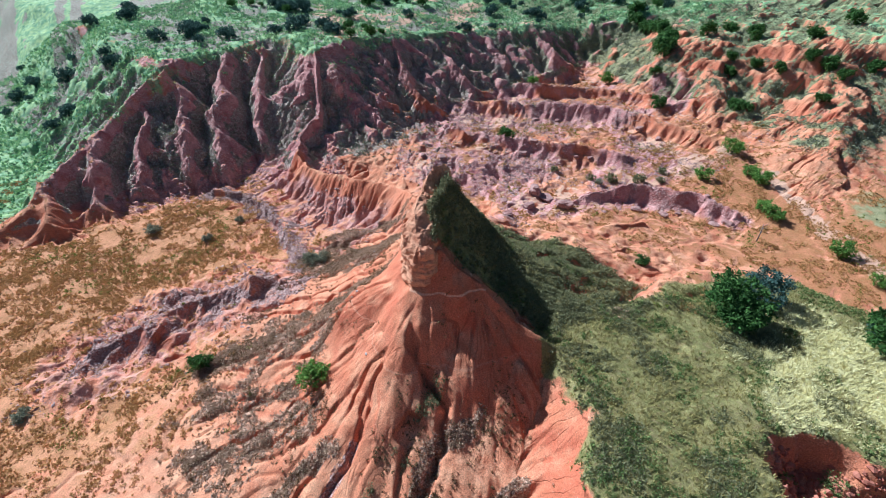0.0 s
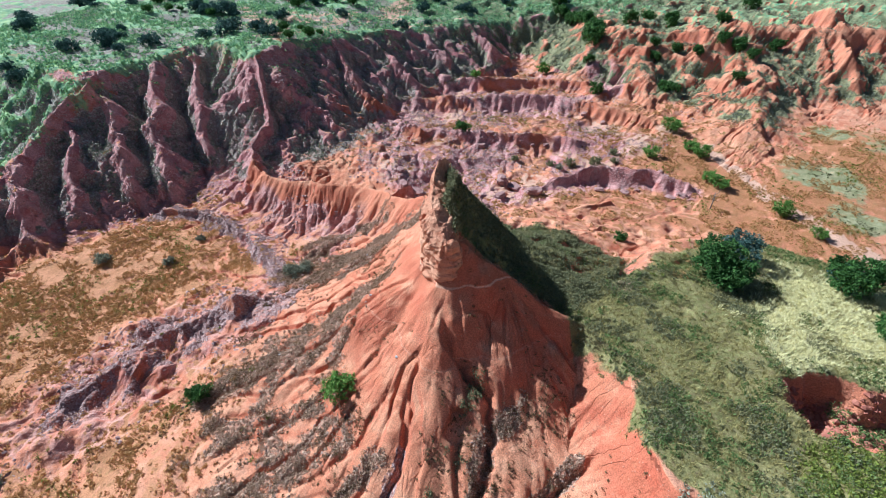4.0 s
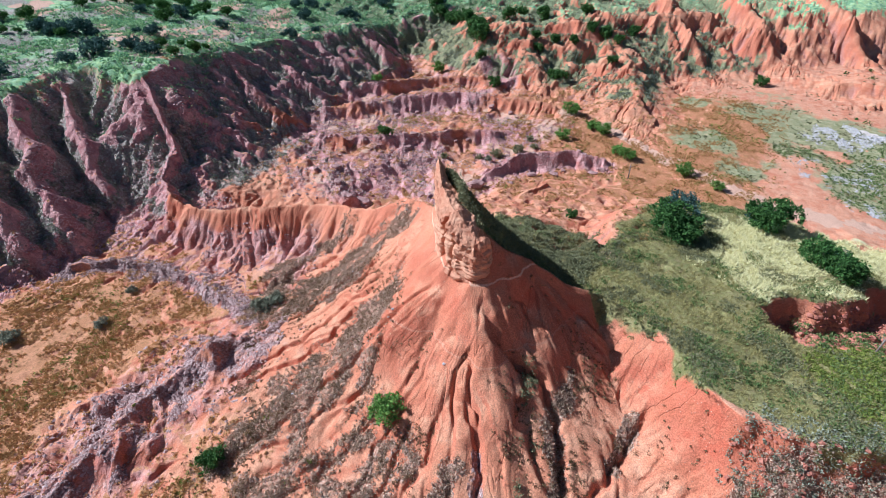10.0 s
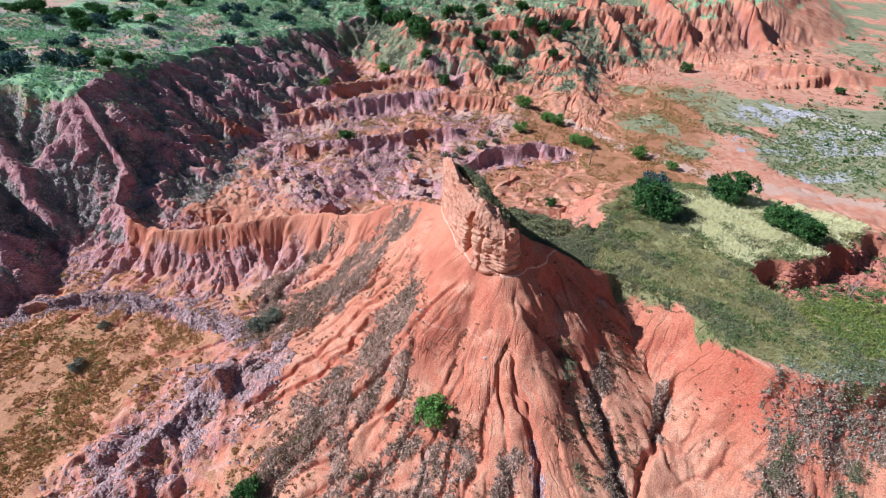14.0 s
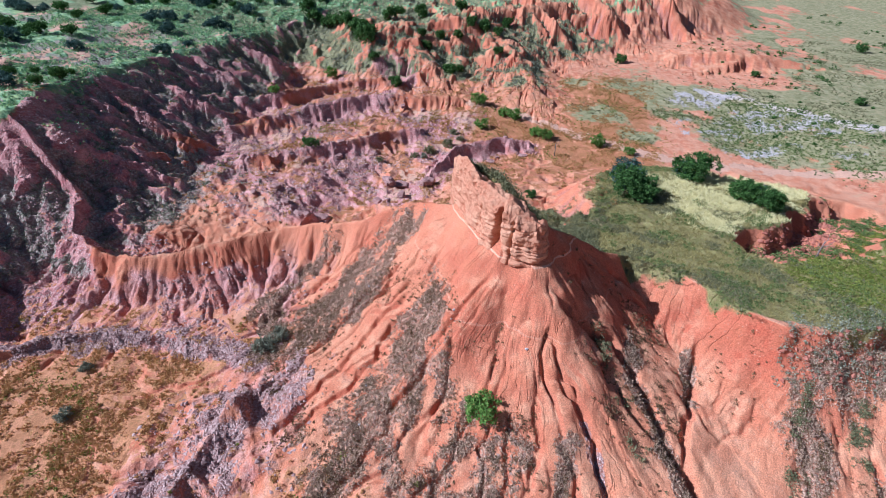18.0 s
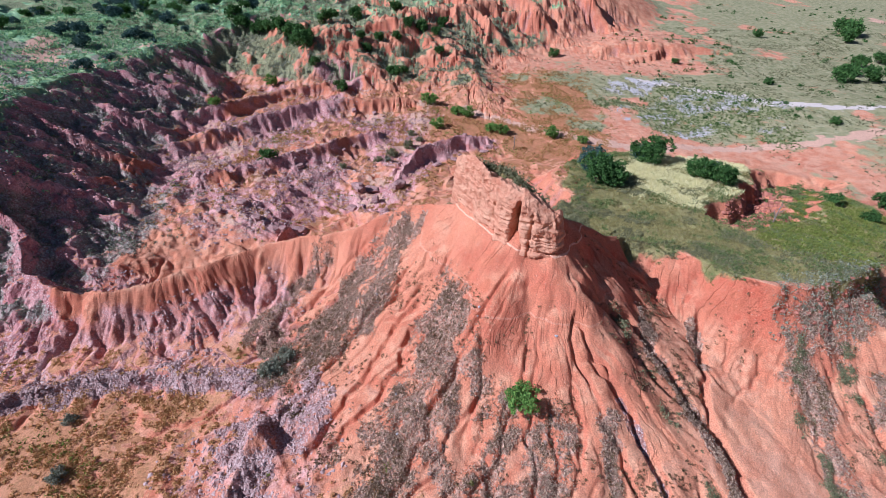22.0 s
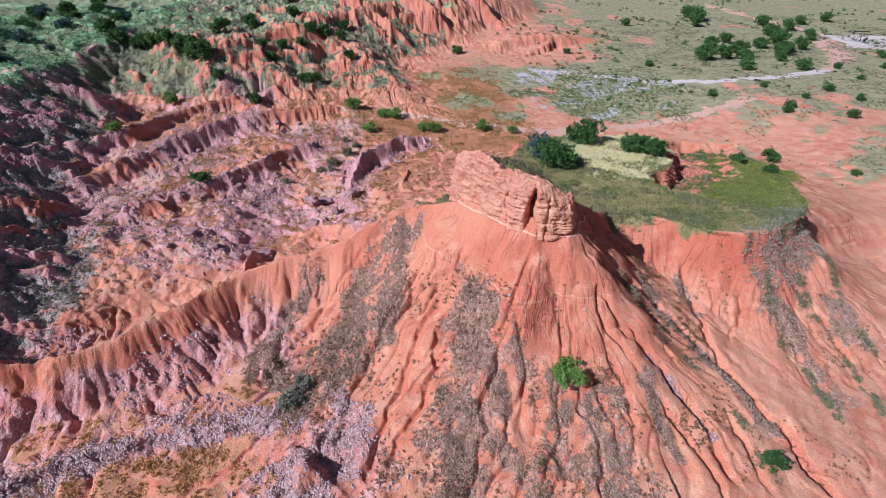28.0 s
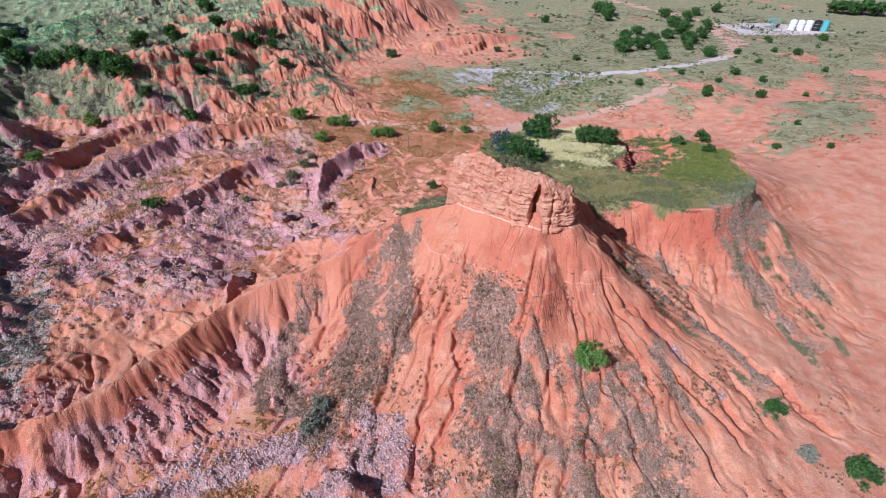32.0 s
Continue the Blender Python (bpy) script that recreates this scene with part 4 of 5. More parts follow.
MAT = {
    "leaf": plant_material("juniper_leaf", (0.028, 0.07, 0.018), (0.13, 0.25, 0.06)),
    "bluish": plant_material("blue_juniper_leaf", (0.03, 0.075, 0.055), (0.13, 0.20, 0.18)),
    "bright": plant_material("mesquite_leaf", (0.07, 0.17, 0.03), (0.27, 0.41, 0.09)),
    "sage": plant_material("sage_leaf", (0.17, 0.18, 0.12), (0.42, 0.42, 0.30)),
    "yellowgreen": plant_material("broomweed_leaf", (0.13, 0.17, 0.03), (0.33, 0.36, 0.07)),
    "hillweed": plant_material("olive_hill_weed", (0.13, 0.135, 0.065), (0.34, 0.32, 0.17)),
    "bark": bark_material("juniper_bark", (0.07, 0.045, 0.035), (0.17, 0.12, 0.095)),
    "deadwood": bark_material("grey_deadwood", (0.16, 0.13, 0.11), (0.33, 0.29, 0.26)),
    "grass": plant_material("olive_grass_blade", (0.20, 0.165, 0.05), (0.50, 0.42, 0.17)),
    "straw": plant_material("straw_grass_blade", (0.58, 0.51, 0.22), (0.87, 0.80, 0.46)),
    "scrub": plant_material("grey_brown_scrub", (0.27, 0.175, 0.115), (0.66, 0.48, 0.345)),
    "darkweed": plant_material("dark_dry_weed", (0.13, 0.085, 0.045), (0.33, 0.22, 0.11)),
    "tuft": plant_material("brown_bunchgrass", (0.40, 0.215, 0.075), (0.72, 0.44, 0.19)),
    "greentuft": plant_material("green_weed_blade", (0.085, 0.135, 0.04), (0.27, 0.32, 0.11)),
    # green blades with some of the distance's bluish haze put into their colour
    "mesagreen": plant_material("mesa_grass_blade", (0.13, 0.30, 0.17), (0.50, 0.64, 0.29)),
    "stone": stone_material("grey_mauve_stone", (0.25, 0.145, 0.13), (0.60, 0.44, 0.40), (0.38, 0.24, 0.215)),
    "brownstone": stone_material("grey_brown_stone", (0.19, 0.115, 0.09), (0.44, 0.31, 0.24), (0.29, 0.18, 0.135)),
    "pale": stone_material("pale_gypsum_stone", (0.33, 0.29, 0.28), (0.58, 0.55, 0.55), (0.40, 0.35, 0.33)),
    "boulder": stone_material("dark_mudstone", (0.22, 0.10, 0.09), (0.32, 0.17, 0.15), (0.42, 0.27, 0.24)),
    "clod": stone_material("red_clay_clod", (0.30, 0.095, 0.065), (0.46, 0.19, 0.13), (0.40, 0.16, 0.11)),
    "fin": fin_material(),
    "white": plain_material("white_tank_paint", (0.78, 0.79, 0.78), 0.4),
    "teal": plain_material("teal_paint", (0.12, 0.42, 0.42), 0.45),
    "darksteel": plain_material("dark_weathered_steel", (0.05, 0.05, 0.055), 0.5, 0.6),
    "galv": plain_material("galvanised_steel", (0.45, 0.46, 0.47), 0.4, 0.8, 0.15),
    "caliche": plain_material("pale_caliche", (0.62, 0.55, 0.50), 0.95, 0.0, 0.3),
}
RS = np.random.RandomState(11)


# ---------------------------------------------------------------- mesh helpers
def soup(name, verts, faces, material, smooth=False):
    """A mesh from arrays of corners and of equal-sided faces."""
    me = bpy.data.meshes.new(name)
    k = faces.shape[1]
    me.vertices.add(len(verts))
    me.vertices.foreach_set("co", verts.reshape(-1).astype(np.float32))
    me.loops.add(faces.size)
    me.loops.foreach_set("vertex_index", faces.reshape(-1).astype(np.int32))
    me.polygons.add(len(faces))
    me.polygons.foreach_set("loop_start", np.arange(0, faces.size, k).astype(np.int32))
    me.polygons.foreach_set("use_smooth", np.full(len(faces), smooth))
    me.update(calc_edges=True)
    me.materials.append(material)
    return me


def part(name, bm, material, parent, label="", smooth=False):
    me = bpy.data.meshes.new(name)
    bm.to_mesh(me)
    bm.free()
    for p in me.polygons:
        p.use_smooth = smooth
    me.materials.append(material)
    ob = new(name, me)
    ob.parent = parent
    if label:
        ob["label"] = label
    return ob


def part_soup(name, verts, faces, material, parent, label=""):
    ob = new(name, soup(name, verts, faces, material))
    ob.parent = parent
    if label:
        ob["label"] = label
    return ob


def unit(v):
    return v / (np.linalg.norm(v, axis=-1, keepdims=True) + 1e-9)


def leaves(rs, clumps, per, spread, size):
    """Leaf blades in clumps round the given centres, as triangles."""
    n = len(clumps) * per
    c = np.repeat(clumps, per, 0) + rs.normal(0, 1, (n, 3)) * spread * (0.4 + 0.6 * rs.rand(n, 1))
    a, b = unit(rs.normal(0, 1, (n, 3))), unit(rs.normal(0, 1, (n, 3)))
    s = size * (0.6 + 0.8 * rs.rand(n, 1))
    v = np.stack([c - a * s * 0.5, c + a * s * 0.5, c + b * s * 0.9], 1).reshape(-1, 3)
    return v, np.arange(n * 3).reshape(-1, 3)


def tube(bm, pts, radii, sides=7):
    rings = []
    for i, (p, r) in enumerate(zip(pts, radii)):
        d = (Vector(pts[min(i + 1, len(pts) - 1)]) - Vector(pts[max(i - 1, 0)])).normalized()
        x = d.orthogonal().normalized()
        y = d.cross(x)
        rings.append([bm.verts.new(Vector(p) + (x * math.cos(t) + y * math.sin(t)) * r) for t in (2 * math.pi * k / sides for k in range(sides))])
    for a, b in zip(rings, rings[1:]):
        for k in range(sides):
            bm.faces.new((a[k], a[(k + 1) % sides], b[(k + 1) % sides], b[k]))
    bm.faces.new(rings[0][::-1])
    bm.faces.new(rings[-1])
    return bm


def box(bm, size, at=(0, 0, 0), turn=0.0, bevel=0.03):
    m = Matrix.Translation(at) @ Matrix.Rotation(radians(turn), 4, "Y") @ Matrix.Diagonal((*size, 1))
    made = bmesh.ops.create_cube(bm, size=1, matrix=m)
    if bevel:
        edges = list({e for v in made["verts"] for e in v.link_edges})
        bmesh.ops.bevel(bm, geom=edges, offset=bevel, segments=1, affect="EDGES")
    return bm


# ---------------------------------------------------------------- the rock fin on the butte
FIN_OUT = [(12.0, 22.8), (11.4, 21.95), (10.5, 21.75), (9.75, 22.35), (9.9, 23.9), (10.4, 25.3), (11.9, 26.7), (14, 28.3), (16, 29.8), (17.3, 30.5), (17.8, 30.0), (17.0, 28.9), (15.2, 27.2), (13.4, 25.4), (12.5, 23.9)]
FIN_MID = [(10.6, 22.8, 17.1), (10.95, 23.9, 17.7), (11.6, 25.3, 18.3), (13.6, 27.5, 18.6), (15.1, 28.7, 18.7), (16.3, 29.5, 18.5)]


def resample(pts, n, closed):
    p = np.array(pts + pts[:1] if closed else pts, float)
    s = np.concatenate([[0], np.cumsum(np.linalg.norm(np.diff(p[:, :2], axis=0), axis=1))])
    u = np.linspace(0, s[-1], n, endpoint=not closed)
    return np.stack([np.interp(u, s, p[:, k]) for k in range(p.shape[1])], 1)


def rock_fin():
    N = 420
    rim = resample(FIN_OUT, N, True)
    for _ in range(6):
        rim = (rim + np.roll(rim, 1, 0) + np.roll(rim, -1, 0)) / 3
    mid = resample(FIN_MID, 200, False)
    near = np.argmin(np.linalg.norm(rim[:, None] - mid[None, :, :2], axis=2), 1)
    k = np.ones(15) / 15
    core = np.stack([np.convolve(np.pad(mid[near][:, c], 7, mode="wrap"), k, "valid") for c in range(3)], 1)
    out = unit(rim - core[:, :2])
    arc = np.arange(N) * np.linalg.norm(np.diff(rim[:2], axis=0))
    far = sm(25.0, 29.0, rim[:, 1])
    slot = int(np.argmin(np.hypot(rim[:, 0] - 10.55, rim[:, 1] - 25.45)))
    rings, levels = [], 84
    for j in range(levels + 1):
        v = j / levels
        z = 12.6 + v * (core[:, 2] - 12.6)
        lean = (0.10 + 0.42 * far) * sm(0.25, 0.9, np.full(N, v)) + (1 - 0.10 - 0.42 * far) * np.clip((v - 0.82) / 0.18, 0, 1) ** 2.2
        p = rim * (1 - lean[:, None]) + core[:, :2] * lean[:, None]
        rough = 1 - 0.55 * far
        beds = fbm(arc * 0.16, z * 1.0 + 5, 0.55, 4, 0.6)
        ledge = 0.09 * np.tanh(3 * beds) * (0.35 + 0.65 * rough) + 0.16 * fbm(arc, z * 0.9, 1.9, 4) + 0.13 * (0.45 - np.abs(fbm(arc + 7, z * 0.55, 0.9, 4))) * (0.4 + 0.6 * rough) + 0.055 * fbm(arc, z, 0.42, 3)
        # broken beds near the foot of the thick end
        ledge += 0.13 * np.tanh(4 * fbm(arc * 0.25, z * 3.0, 1.0, 2)) * (1 - far) * sm(16.0, 14.4, z)
        crack = np.exp(-((arc - arc[slot] + 0.10 * np.sin(z * 1.9)) / (0.18 + 0.20 * sm(17.3, 14.6, z))) ** 2)
        crack2 = np.exp(-((arc - arc[slot] + 1.3) / 0.10) ** 2) + 0.8 * np.exp(-((arc - arc[slot] - 2.2 + 0.2 * np.sin(z * 2.3)) / 0.14) ** 2)
        cut = 1.5 * crack * sm(18.2, 16.6, z) + 0.25 * crack2 * sm(18.0, 16.0, z)
        p = p + out * ((ledge - cut) * (1 - np.clip((v - 0.9) / 0.1, 0, 1)))[:, None]
        zz = z + (0.30 * fbm(p[:, 0], p[:, 1], 0.9, 4) if v > 0.8 else 0)
        rings.append(np.stack([p[:, 0], p[:, 1], zz + 0 * p[:, 0]], 1))
    verts = np.concatenate(rings + [mid.mean(0)[None]])
    a = np.arange(levels)[:, None] * N + np.arange(N)[None, :]
    b = np.arange(levels)[:, None] * N + (np.arange(N)[None, :] + 1) % N
    quads = np.stack([a, b, b + N, a + N], -1).reshape(-1, 4)
    base = new("rock_fin")
    col = quads[:, 0] % N
    thick = (rim[col, 1] < 25.15) & (rim[col, 0] < 12.4)
    for name, chosen, label in (("thick_end_block", thick, "ledgy block beside the dark crevice"), ("wall_slab", ~thick, "smooth leaning slab")):
        used, inverse = np.unique(quads[chosen], return_inverse=True)
        ob = new(name, soup(name, verts[used], inverse.reshape(-1, 4), MAT["fin"], False))
        ob.parent, ob["label"] = base, label
    return base


tagged(rock_fin(), "weathered orange sandstone fin crowning the red butte", "rock outcrop")


# ---------------------------------------------------------------- trees and shrubs
def woody(name, seed, width, height, material, clumps, per, spread, leaf, trunk=0.14, limbs=5, low=0.15):
    """A shrub or tree of unit place: tapered trunk, limbs and a crown of loose leaf clumps."""
    rs = np.random.RandomState(seed)
    base = new(name)
    bm = bmesh.new()
    lean = rs.normal(0, 0.08, 2) * height
    tube(bm, [(0, 0, -0.3), (lean[0] * 0.3, lean[1] * 0.3, height * 0.3), (lean[0], lean[1], height * 0.75)], [trunk, trunk * 0.75, trunk * 0.25])
    part("trunk", bm, MAT["bark"], base, "gnarled brown trunk", True)
    lobes = []
    for k in range(limbs):
        t = 2 * math.pi * (k + rs.rand() * 0.6) / limbs
        r = width * 0.5 * (0.35 + 0.4 * rs.rand())
        tip = (r * math.cos(t), r * math.sin(t), height * (0.35 + 0.4 * rs.rand()))
        bm = bmesh.new()
        tube(bm, [(0, 0, height * 0.08), (tip[0] * 0.5, tip[1] * 0.5, tip[2] * 0.55), tip], [trunk * 0.5, trunk * 0.35, trunk * 0.12], 5)
        part("limb", bm, MAT["bark"], base, "", True)
        lobes.append((*tip, width * (0.2 + 0.12 * rs.rand())))
    lobes.append((lean[0], lean[1], height * 0.72, width * 0.27))
    cs = []
    for k in range(clumps):
        x, y, z, r = lobes[rs.randint(len(lobes))]
        d = unit(rs.normal(0, 1, 3))
        rr = r * (0.55 + 0.55 * rs.rand())
        cs.append((x + d[0] * rr, y + d[1] * rr, max(z + d[2] * rr * 0.9, height * low)))
    v, f = leaves(rs, np.array(cs), per, spread, leaf)
    part_soup("crown", v, f, MAT[material], base)
    return base


def put(source, spots, label, category, group, rs):
    """Copies of a plant on the ground: (x, y, scale) each; the source itself takes the first spot."""
    for i, (x, y, s) in enumerate(spots):
        m = pose(x, y, ground_z(x, y) - 0.05, 0, 0, rs.uniform(0, 360)) @ Matrix.Diagonal((s, s, s * rs.uniform(0.85, 1.1), 1))
        if i == 0:
            first = m
        else:
            tagged(copy_thing(source, m), label, category, group)
    source.matrix_basis = first
    tagged(source, label, category, group)


juniper = woody("juniper_tree", 3, 6.0, 4.6, "leaf", 210, 36, 0.30, 0.30, 0.22, 8, 0.06)
put(juniper, [(34.6, 12.6, 0.80), (38.2, 0.0, 0.6), (36.2, -1.9, 0.56)], "dense dark green juniper tree on the yellow grass", "tree", "junipers on the bench", RS)
juniper_blue = woody("juniper_tree", 4, 5.6, 4.4, "bluish", 110, 30, 0.28, 0.28, 0.2, 8, 0.06)
put(juniper_blue, [(39.6, 13.2, 0.75)], "grey-blue juniper tree beside the dark green one", "tree", "junipers on the bench", RS)
juniper_wide = woody("juniper_tree", 5, 6.4, 4.3, "leaf", 200, 36, 0.30, 0.30, 0.22, 8, 0.06)
put(juniper_wide, [(44.2, 4.6, 0.76)], "dark juniper tree with a blue-grey berry-laden crown", "tree", "junipers on the bench", RS)
for x, y, s in ((44.9, 5.6, 0.6), (37.6, -1.2, 0.5), (35.4, 13.6, 0.5)):
    berry = woody("juniper_tree", int(x * 7), 4.6, 4.4, "bluish", 60, 26, 0.25, 0.24, 0.12, 5, 0.3)
    put(berry, [(x, y, s)], "young blue-green juniper grown into its dark neighbour", "tree", "junipers on the bench", RS)

mesquite = woody("green_shrub", 6, 2.0, 1.5, "bright", 70, 30, 0.14, 0.15, 0.05, 6, 0.05)
put(mesquite, [(2.0, 24.3, 1.15), (64.7, 36.2, 1.2), (75.2, 38.6, 1.5), (70.8, 31.0, 1.3), (71.6, 33.0, 1.2),
               (63.3, 24.2, 1.2), (64.4, 26.2, 1.1), (62.2, 15.6, 1.2), (59.9, 10.4, 0.9), (82.4, 74.2, 1.4), (65, 78, 1.1)],
    "bright green leafy shrub on red earth", "shrub", "green shrubs", RS)
dark_shrub = woody("dark_shrub", 7, 2.0, 1.4, "leaf", 70, 30, 0.14, 0.16, 0.05, 6, 0.05)
put(dark_shrub, [(-6.2, 34.4, 0.95), (45.4, 60.4, 1.3), (-5.3, 11.8, 0.8), (-11.0, 9.8, 1.1), (80.0, 58.0, 1.5), (89, 48, 1.4), (113.3, 10.0, 1.5), (97.4, 38.7, 1.3), (38.2, 24.5, 0.8), (110.2, -20.0, 1.0),
                 (36.6, -16.5, 1.0), (39.0, -24.2, 1.2), (31.0, -17.0, 0.9), (40.4, -26.5, 0.8)],
    "low dark green shrub on bare red ground", "shrub", "dark shrubs", RS)
dry_shrub = woody("dry_shrub", 16, 2.0, 1.2, "hillweed", 60, 28, 0.14, 0.15, 0.05, 6, 0.05)
put(dry_shrub, [(50.0, 44.2, 0.8), (52.2, 42.4, 0.95), (55.5, 40.2, 1.0), (47.0, 49.3, 0.7), (58.5, 38.6, 0.7), (61.0, 40.5, 0.8)], "round olive-brown dry shrub on the basin floor", "shrub", "dry shrubs of the basin", RS)
sage = woody("sagebrush", 8, 1.9, 1.1, "sage", 70, 30, 0.14, 0.14, 0.05, 6, 0.05)
put(sage, [(7.4, 45.4, 1.1), (-8.8, 12.1, 0.7), (-20.5, 38, 0.8), (-9.1, 63.6, 1.0), (8.5, 44.2, 0.8), (50, 42.6, 0.6), (-3, 58, 0.7), (1.5, 60.5, 0.6)],
    "grey-green sagebrush at the foot of the slope", "shrub", "sagebrush clumps", RS)
plain_tree = woody("plain_tree", 9, 3.5, 2.7, "leaf", 80, 22, 0.28, 0.34, 0.14, 6, 0.05)
put(plain_tree, [(97.9, -53.2, 1.3), (111.7, -64.9, 1.0), (98.5, -59.6, 1.2), (104.8, -68.9, 1.2), (96.2, -63.5, 1.0), (83.5, -54.5, 0.9), (108.5, -78.5, 1.1), (122.2, -93, 1.2),
                 (111.9, -87.3, 1.4), (99.7, -78.1, 1.2), (105.4, -89.3, 1.1), (116, -102, 1.0), (80.5, -67, 0.9), (128.2, -104.7, 1.1), (135.5, -100.8, 1.2), (144.1, -81.9, 1.5),
                 (150.2, -82.3, 1.3), (138.9, -128.7, 1.0), (124, -176, 1.9), (121, -180, 1.8), (119, -184, 2.0), (116, -188, 1.9), (136, -116, 0.9), (136.6, -76, 1.2),
                 (92, -71, 0.9), (115, -72, 1.0), (103, -83, 1.0), (90.5, -60, 0.8), (104, -58, 0.9)],
    "round dark green tree on the distant plain", "tree", "trees of the distant plain", RS)
plain_shrub = woody("plain_shrub", 10, 2.4, 1.5, "leaf", 60, 22, 0.18, 0.22, 0.05, 5, 0.05)
put(plain_shrub, [(68.1, -34.7, 0.9), (57.2, -43.1, 0.9), (64.2, -58.1, 1.0), (58.7, -60.3, 0.8), (50.7, -50.7, 0.9), (30.3, -30.6, 0.6), (72.6, -88.4, 0.9), (76.9, -85.5, 0.8),
                  (86.6, -117.4, 1.1), (92.7, -34.5, 1.0), (55.6, -41.3, 0.9), (139.7, -52.5, 1.3), (69, -47, 0.7), (61, -50, 0.6), (80, -76, 0.8), (90, -100, 0.8), (48, -60, 0.6), (36, -42, 0.5),
                  (26, -36, 0.5), (70, -72, 0.7), (95, -105, 0.8), (60, -82, 0.7)],
    "scattered green shrub on the grassy plain", "shrub", "shrubs of the plain", RS)
hill_tree = woody("hill_juniper", 12, 3.0, 2.4, "leaf", 80, 24, 0.24, 0.28, 0.14, 6, 0.05)
put(hill_tree, [(86.1, 65.1, 0.8), (97.7, 57.2, 0.8), (100.2, 53.4, 0.9), (101, 49.2, 0.8), (107.4, 44, 1.1), (88.6, 45.8, 0.7), (106.1, 89.2, 1.3), (105.1, 85.1, 1.4), (103.5, 81.8, 1.3),
                (101.5, 77.6, 1.4), (92, 68.5, 1.6), (97.4, 71.7, 1.2), (111, 67.2, 1.1), (122, 105, 1.4), (124, 113, 1.4), (131, 101, 1.3), (106.5, 47.1, 1.0), (114.5, 39.4, 1.0),
                (105.7, 40.3, 0.9), (102.2, 66.7, 1.1), (96.3, 55.5, 0.8), (134, 54, 1.3), (114, 51.4, 1.1), (110, 61, 1.2), (89.2, 49, 0.7), (94, 71, 1.3), (99.5, 74.5, 1.3), (108, 92, 1.3)],
    "dark juniper on the eroded hillside", "tree", "junipers of the hills", RS)
blue_hill = woody("hill_shrub", 13, 2.6, 1.5, "bluish", 60, 24, 0.2, 0.22, 0.08, 5, 0.05)
spots = []
while len(spots) < 110:
    x, y = RS.uniform(-40, 125), RS.uniform(76, 150)
    if min(edge_distance(np.array([x]), np.array([y]), MESA)[0], edge_distance(np.array([x]), np.array([y]), WEST_SPUR)[0]) < -1.5 and vnoise(np.array([x / 9]), np.array([y / 9]))[0] > -0.15:
        spots.append((x, y, RS.uniform(0.5, 1.5)))
put(blue_hill, spots, "blue-green shrub on the grassy mesa top", "shrub", "shrubs on the mesa", RS)
dark_mesa = woody("mesa_bush", 14, 2.6, 1.9, "leaf", 60, 24, 0.2, 0.22, 0.08, 5, 0.05)
spots = []
while len(spots) < 70:
    x, y = RS.uniform(10, 125), RS.uniform(84, 150)
    if edge_distance(np.array([x]), np.array([y]), MESA)[0] < -1.0 and vnoise(np.array([x / 12 + 4]), np.array([y / 12]))[0] > 0.05:
        spots.append((x, y, RS.uniform(0.5, 1.5)))
put(dark_mesa, spots, "dark green bush on the grassy mesa top", "shrub", "dark bushes on the mesa", RS)


def dead_tree(x, y):
    base = new("dead_tree")
    bm = bmesh.new()
    tube(bm, [(0, 0, -0.3), (0.08, 0.03, 1.2), (0.02, 0.1, 2.6)], [0.09, 0.07, 0.03], 6)
    part("trunk", bm, MAT["deadwood"], base, "", True)
    for k in range(5):
        t, z = k * 1.4, 1.0 + 0.3 * k
        bm = bmesh.new()
        tube(bm, [(0.05, 0.04, z), (0.35 * math.cos(t), 0.35 * math.sin(t), z + 0.35), (0.6 * math.cos(t + 0.3), 0.6 * math.sin(t + 0.3), z + 0.9)], [0.035, 0.025, 0.01], 5)
        part("bare_branch", bm, MAT["deadwood"], base, "", True)
    base.matrix_basis = pose(x, y, ground_z(x, y))
    tagged(base, "thin leafless dead tree standing on red earth", "tree")


dead_tree(56.8, 22.3)
dead_tree(27.5, -4.2)


# ---------------------------------------------------------------- boulders
def boulder(x, y, size, seed, label="blocky dark red mudstone boulder on the basin floor", material="boulder"):
    bm = bmesh.new()
    bmesh.ops.create_icosphere(bm, subdivisions=3, radius=1)
    for v in bm.verts:
        p = v.co.copy()
        q = Vector([math.copysign(abs(c) ** 0.6, c) for c in p])
        v.co = Vector((q.x * size[0], q.y * size[1], q.z * size[2])) * (0.8 + 0.3 * noise.noise(p * 1.3 + Vector((seed, 0, 0))) + 0.12 * noise.noise(p * 4 + Vector((seed, 3, 0))))
    me = bpy.data.meshes.new("boulder")
    bm.to_mesh(me)
    bm.free()
    me.materials.append(MAT[material])
    ob = new("boulder", me)
    ob.matrix_basis = pose(x, y, ground_z(x, y) + size[2] * 0.3, 0, 0, seed * 47 % 360)
    tagged(ob, label, "rock", "boulders")


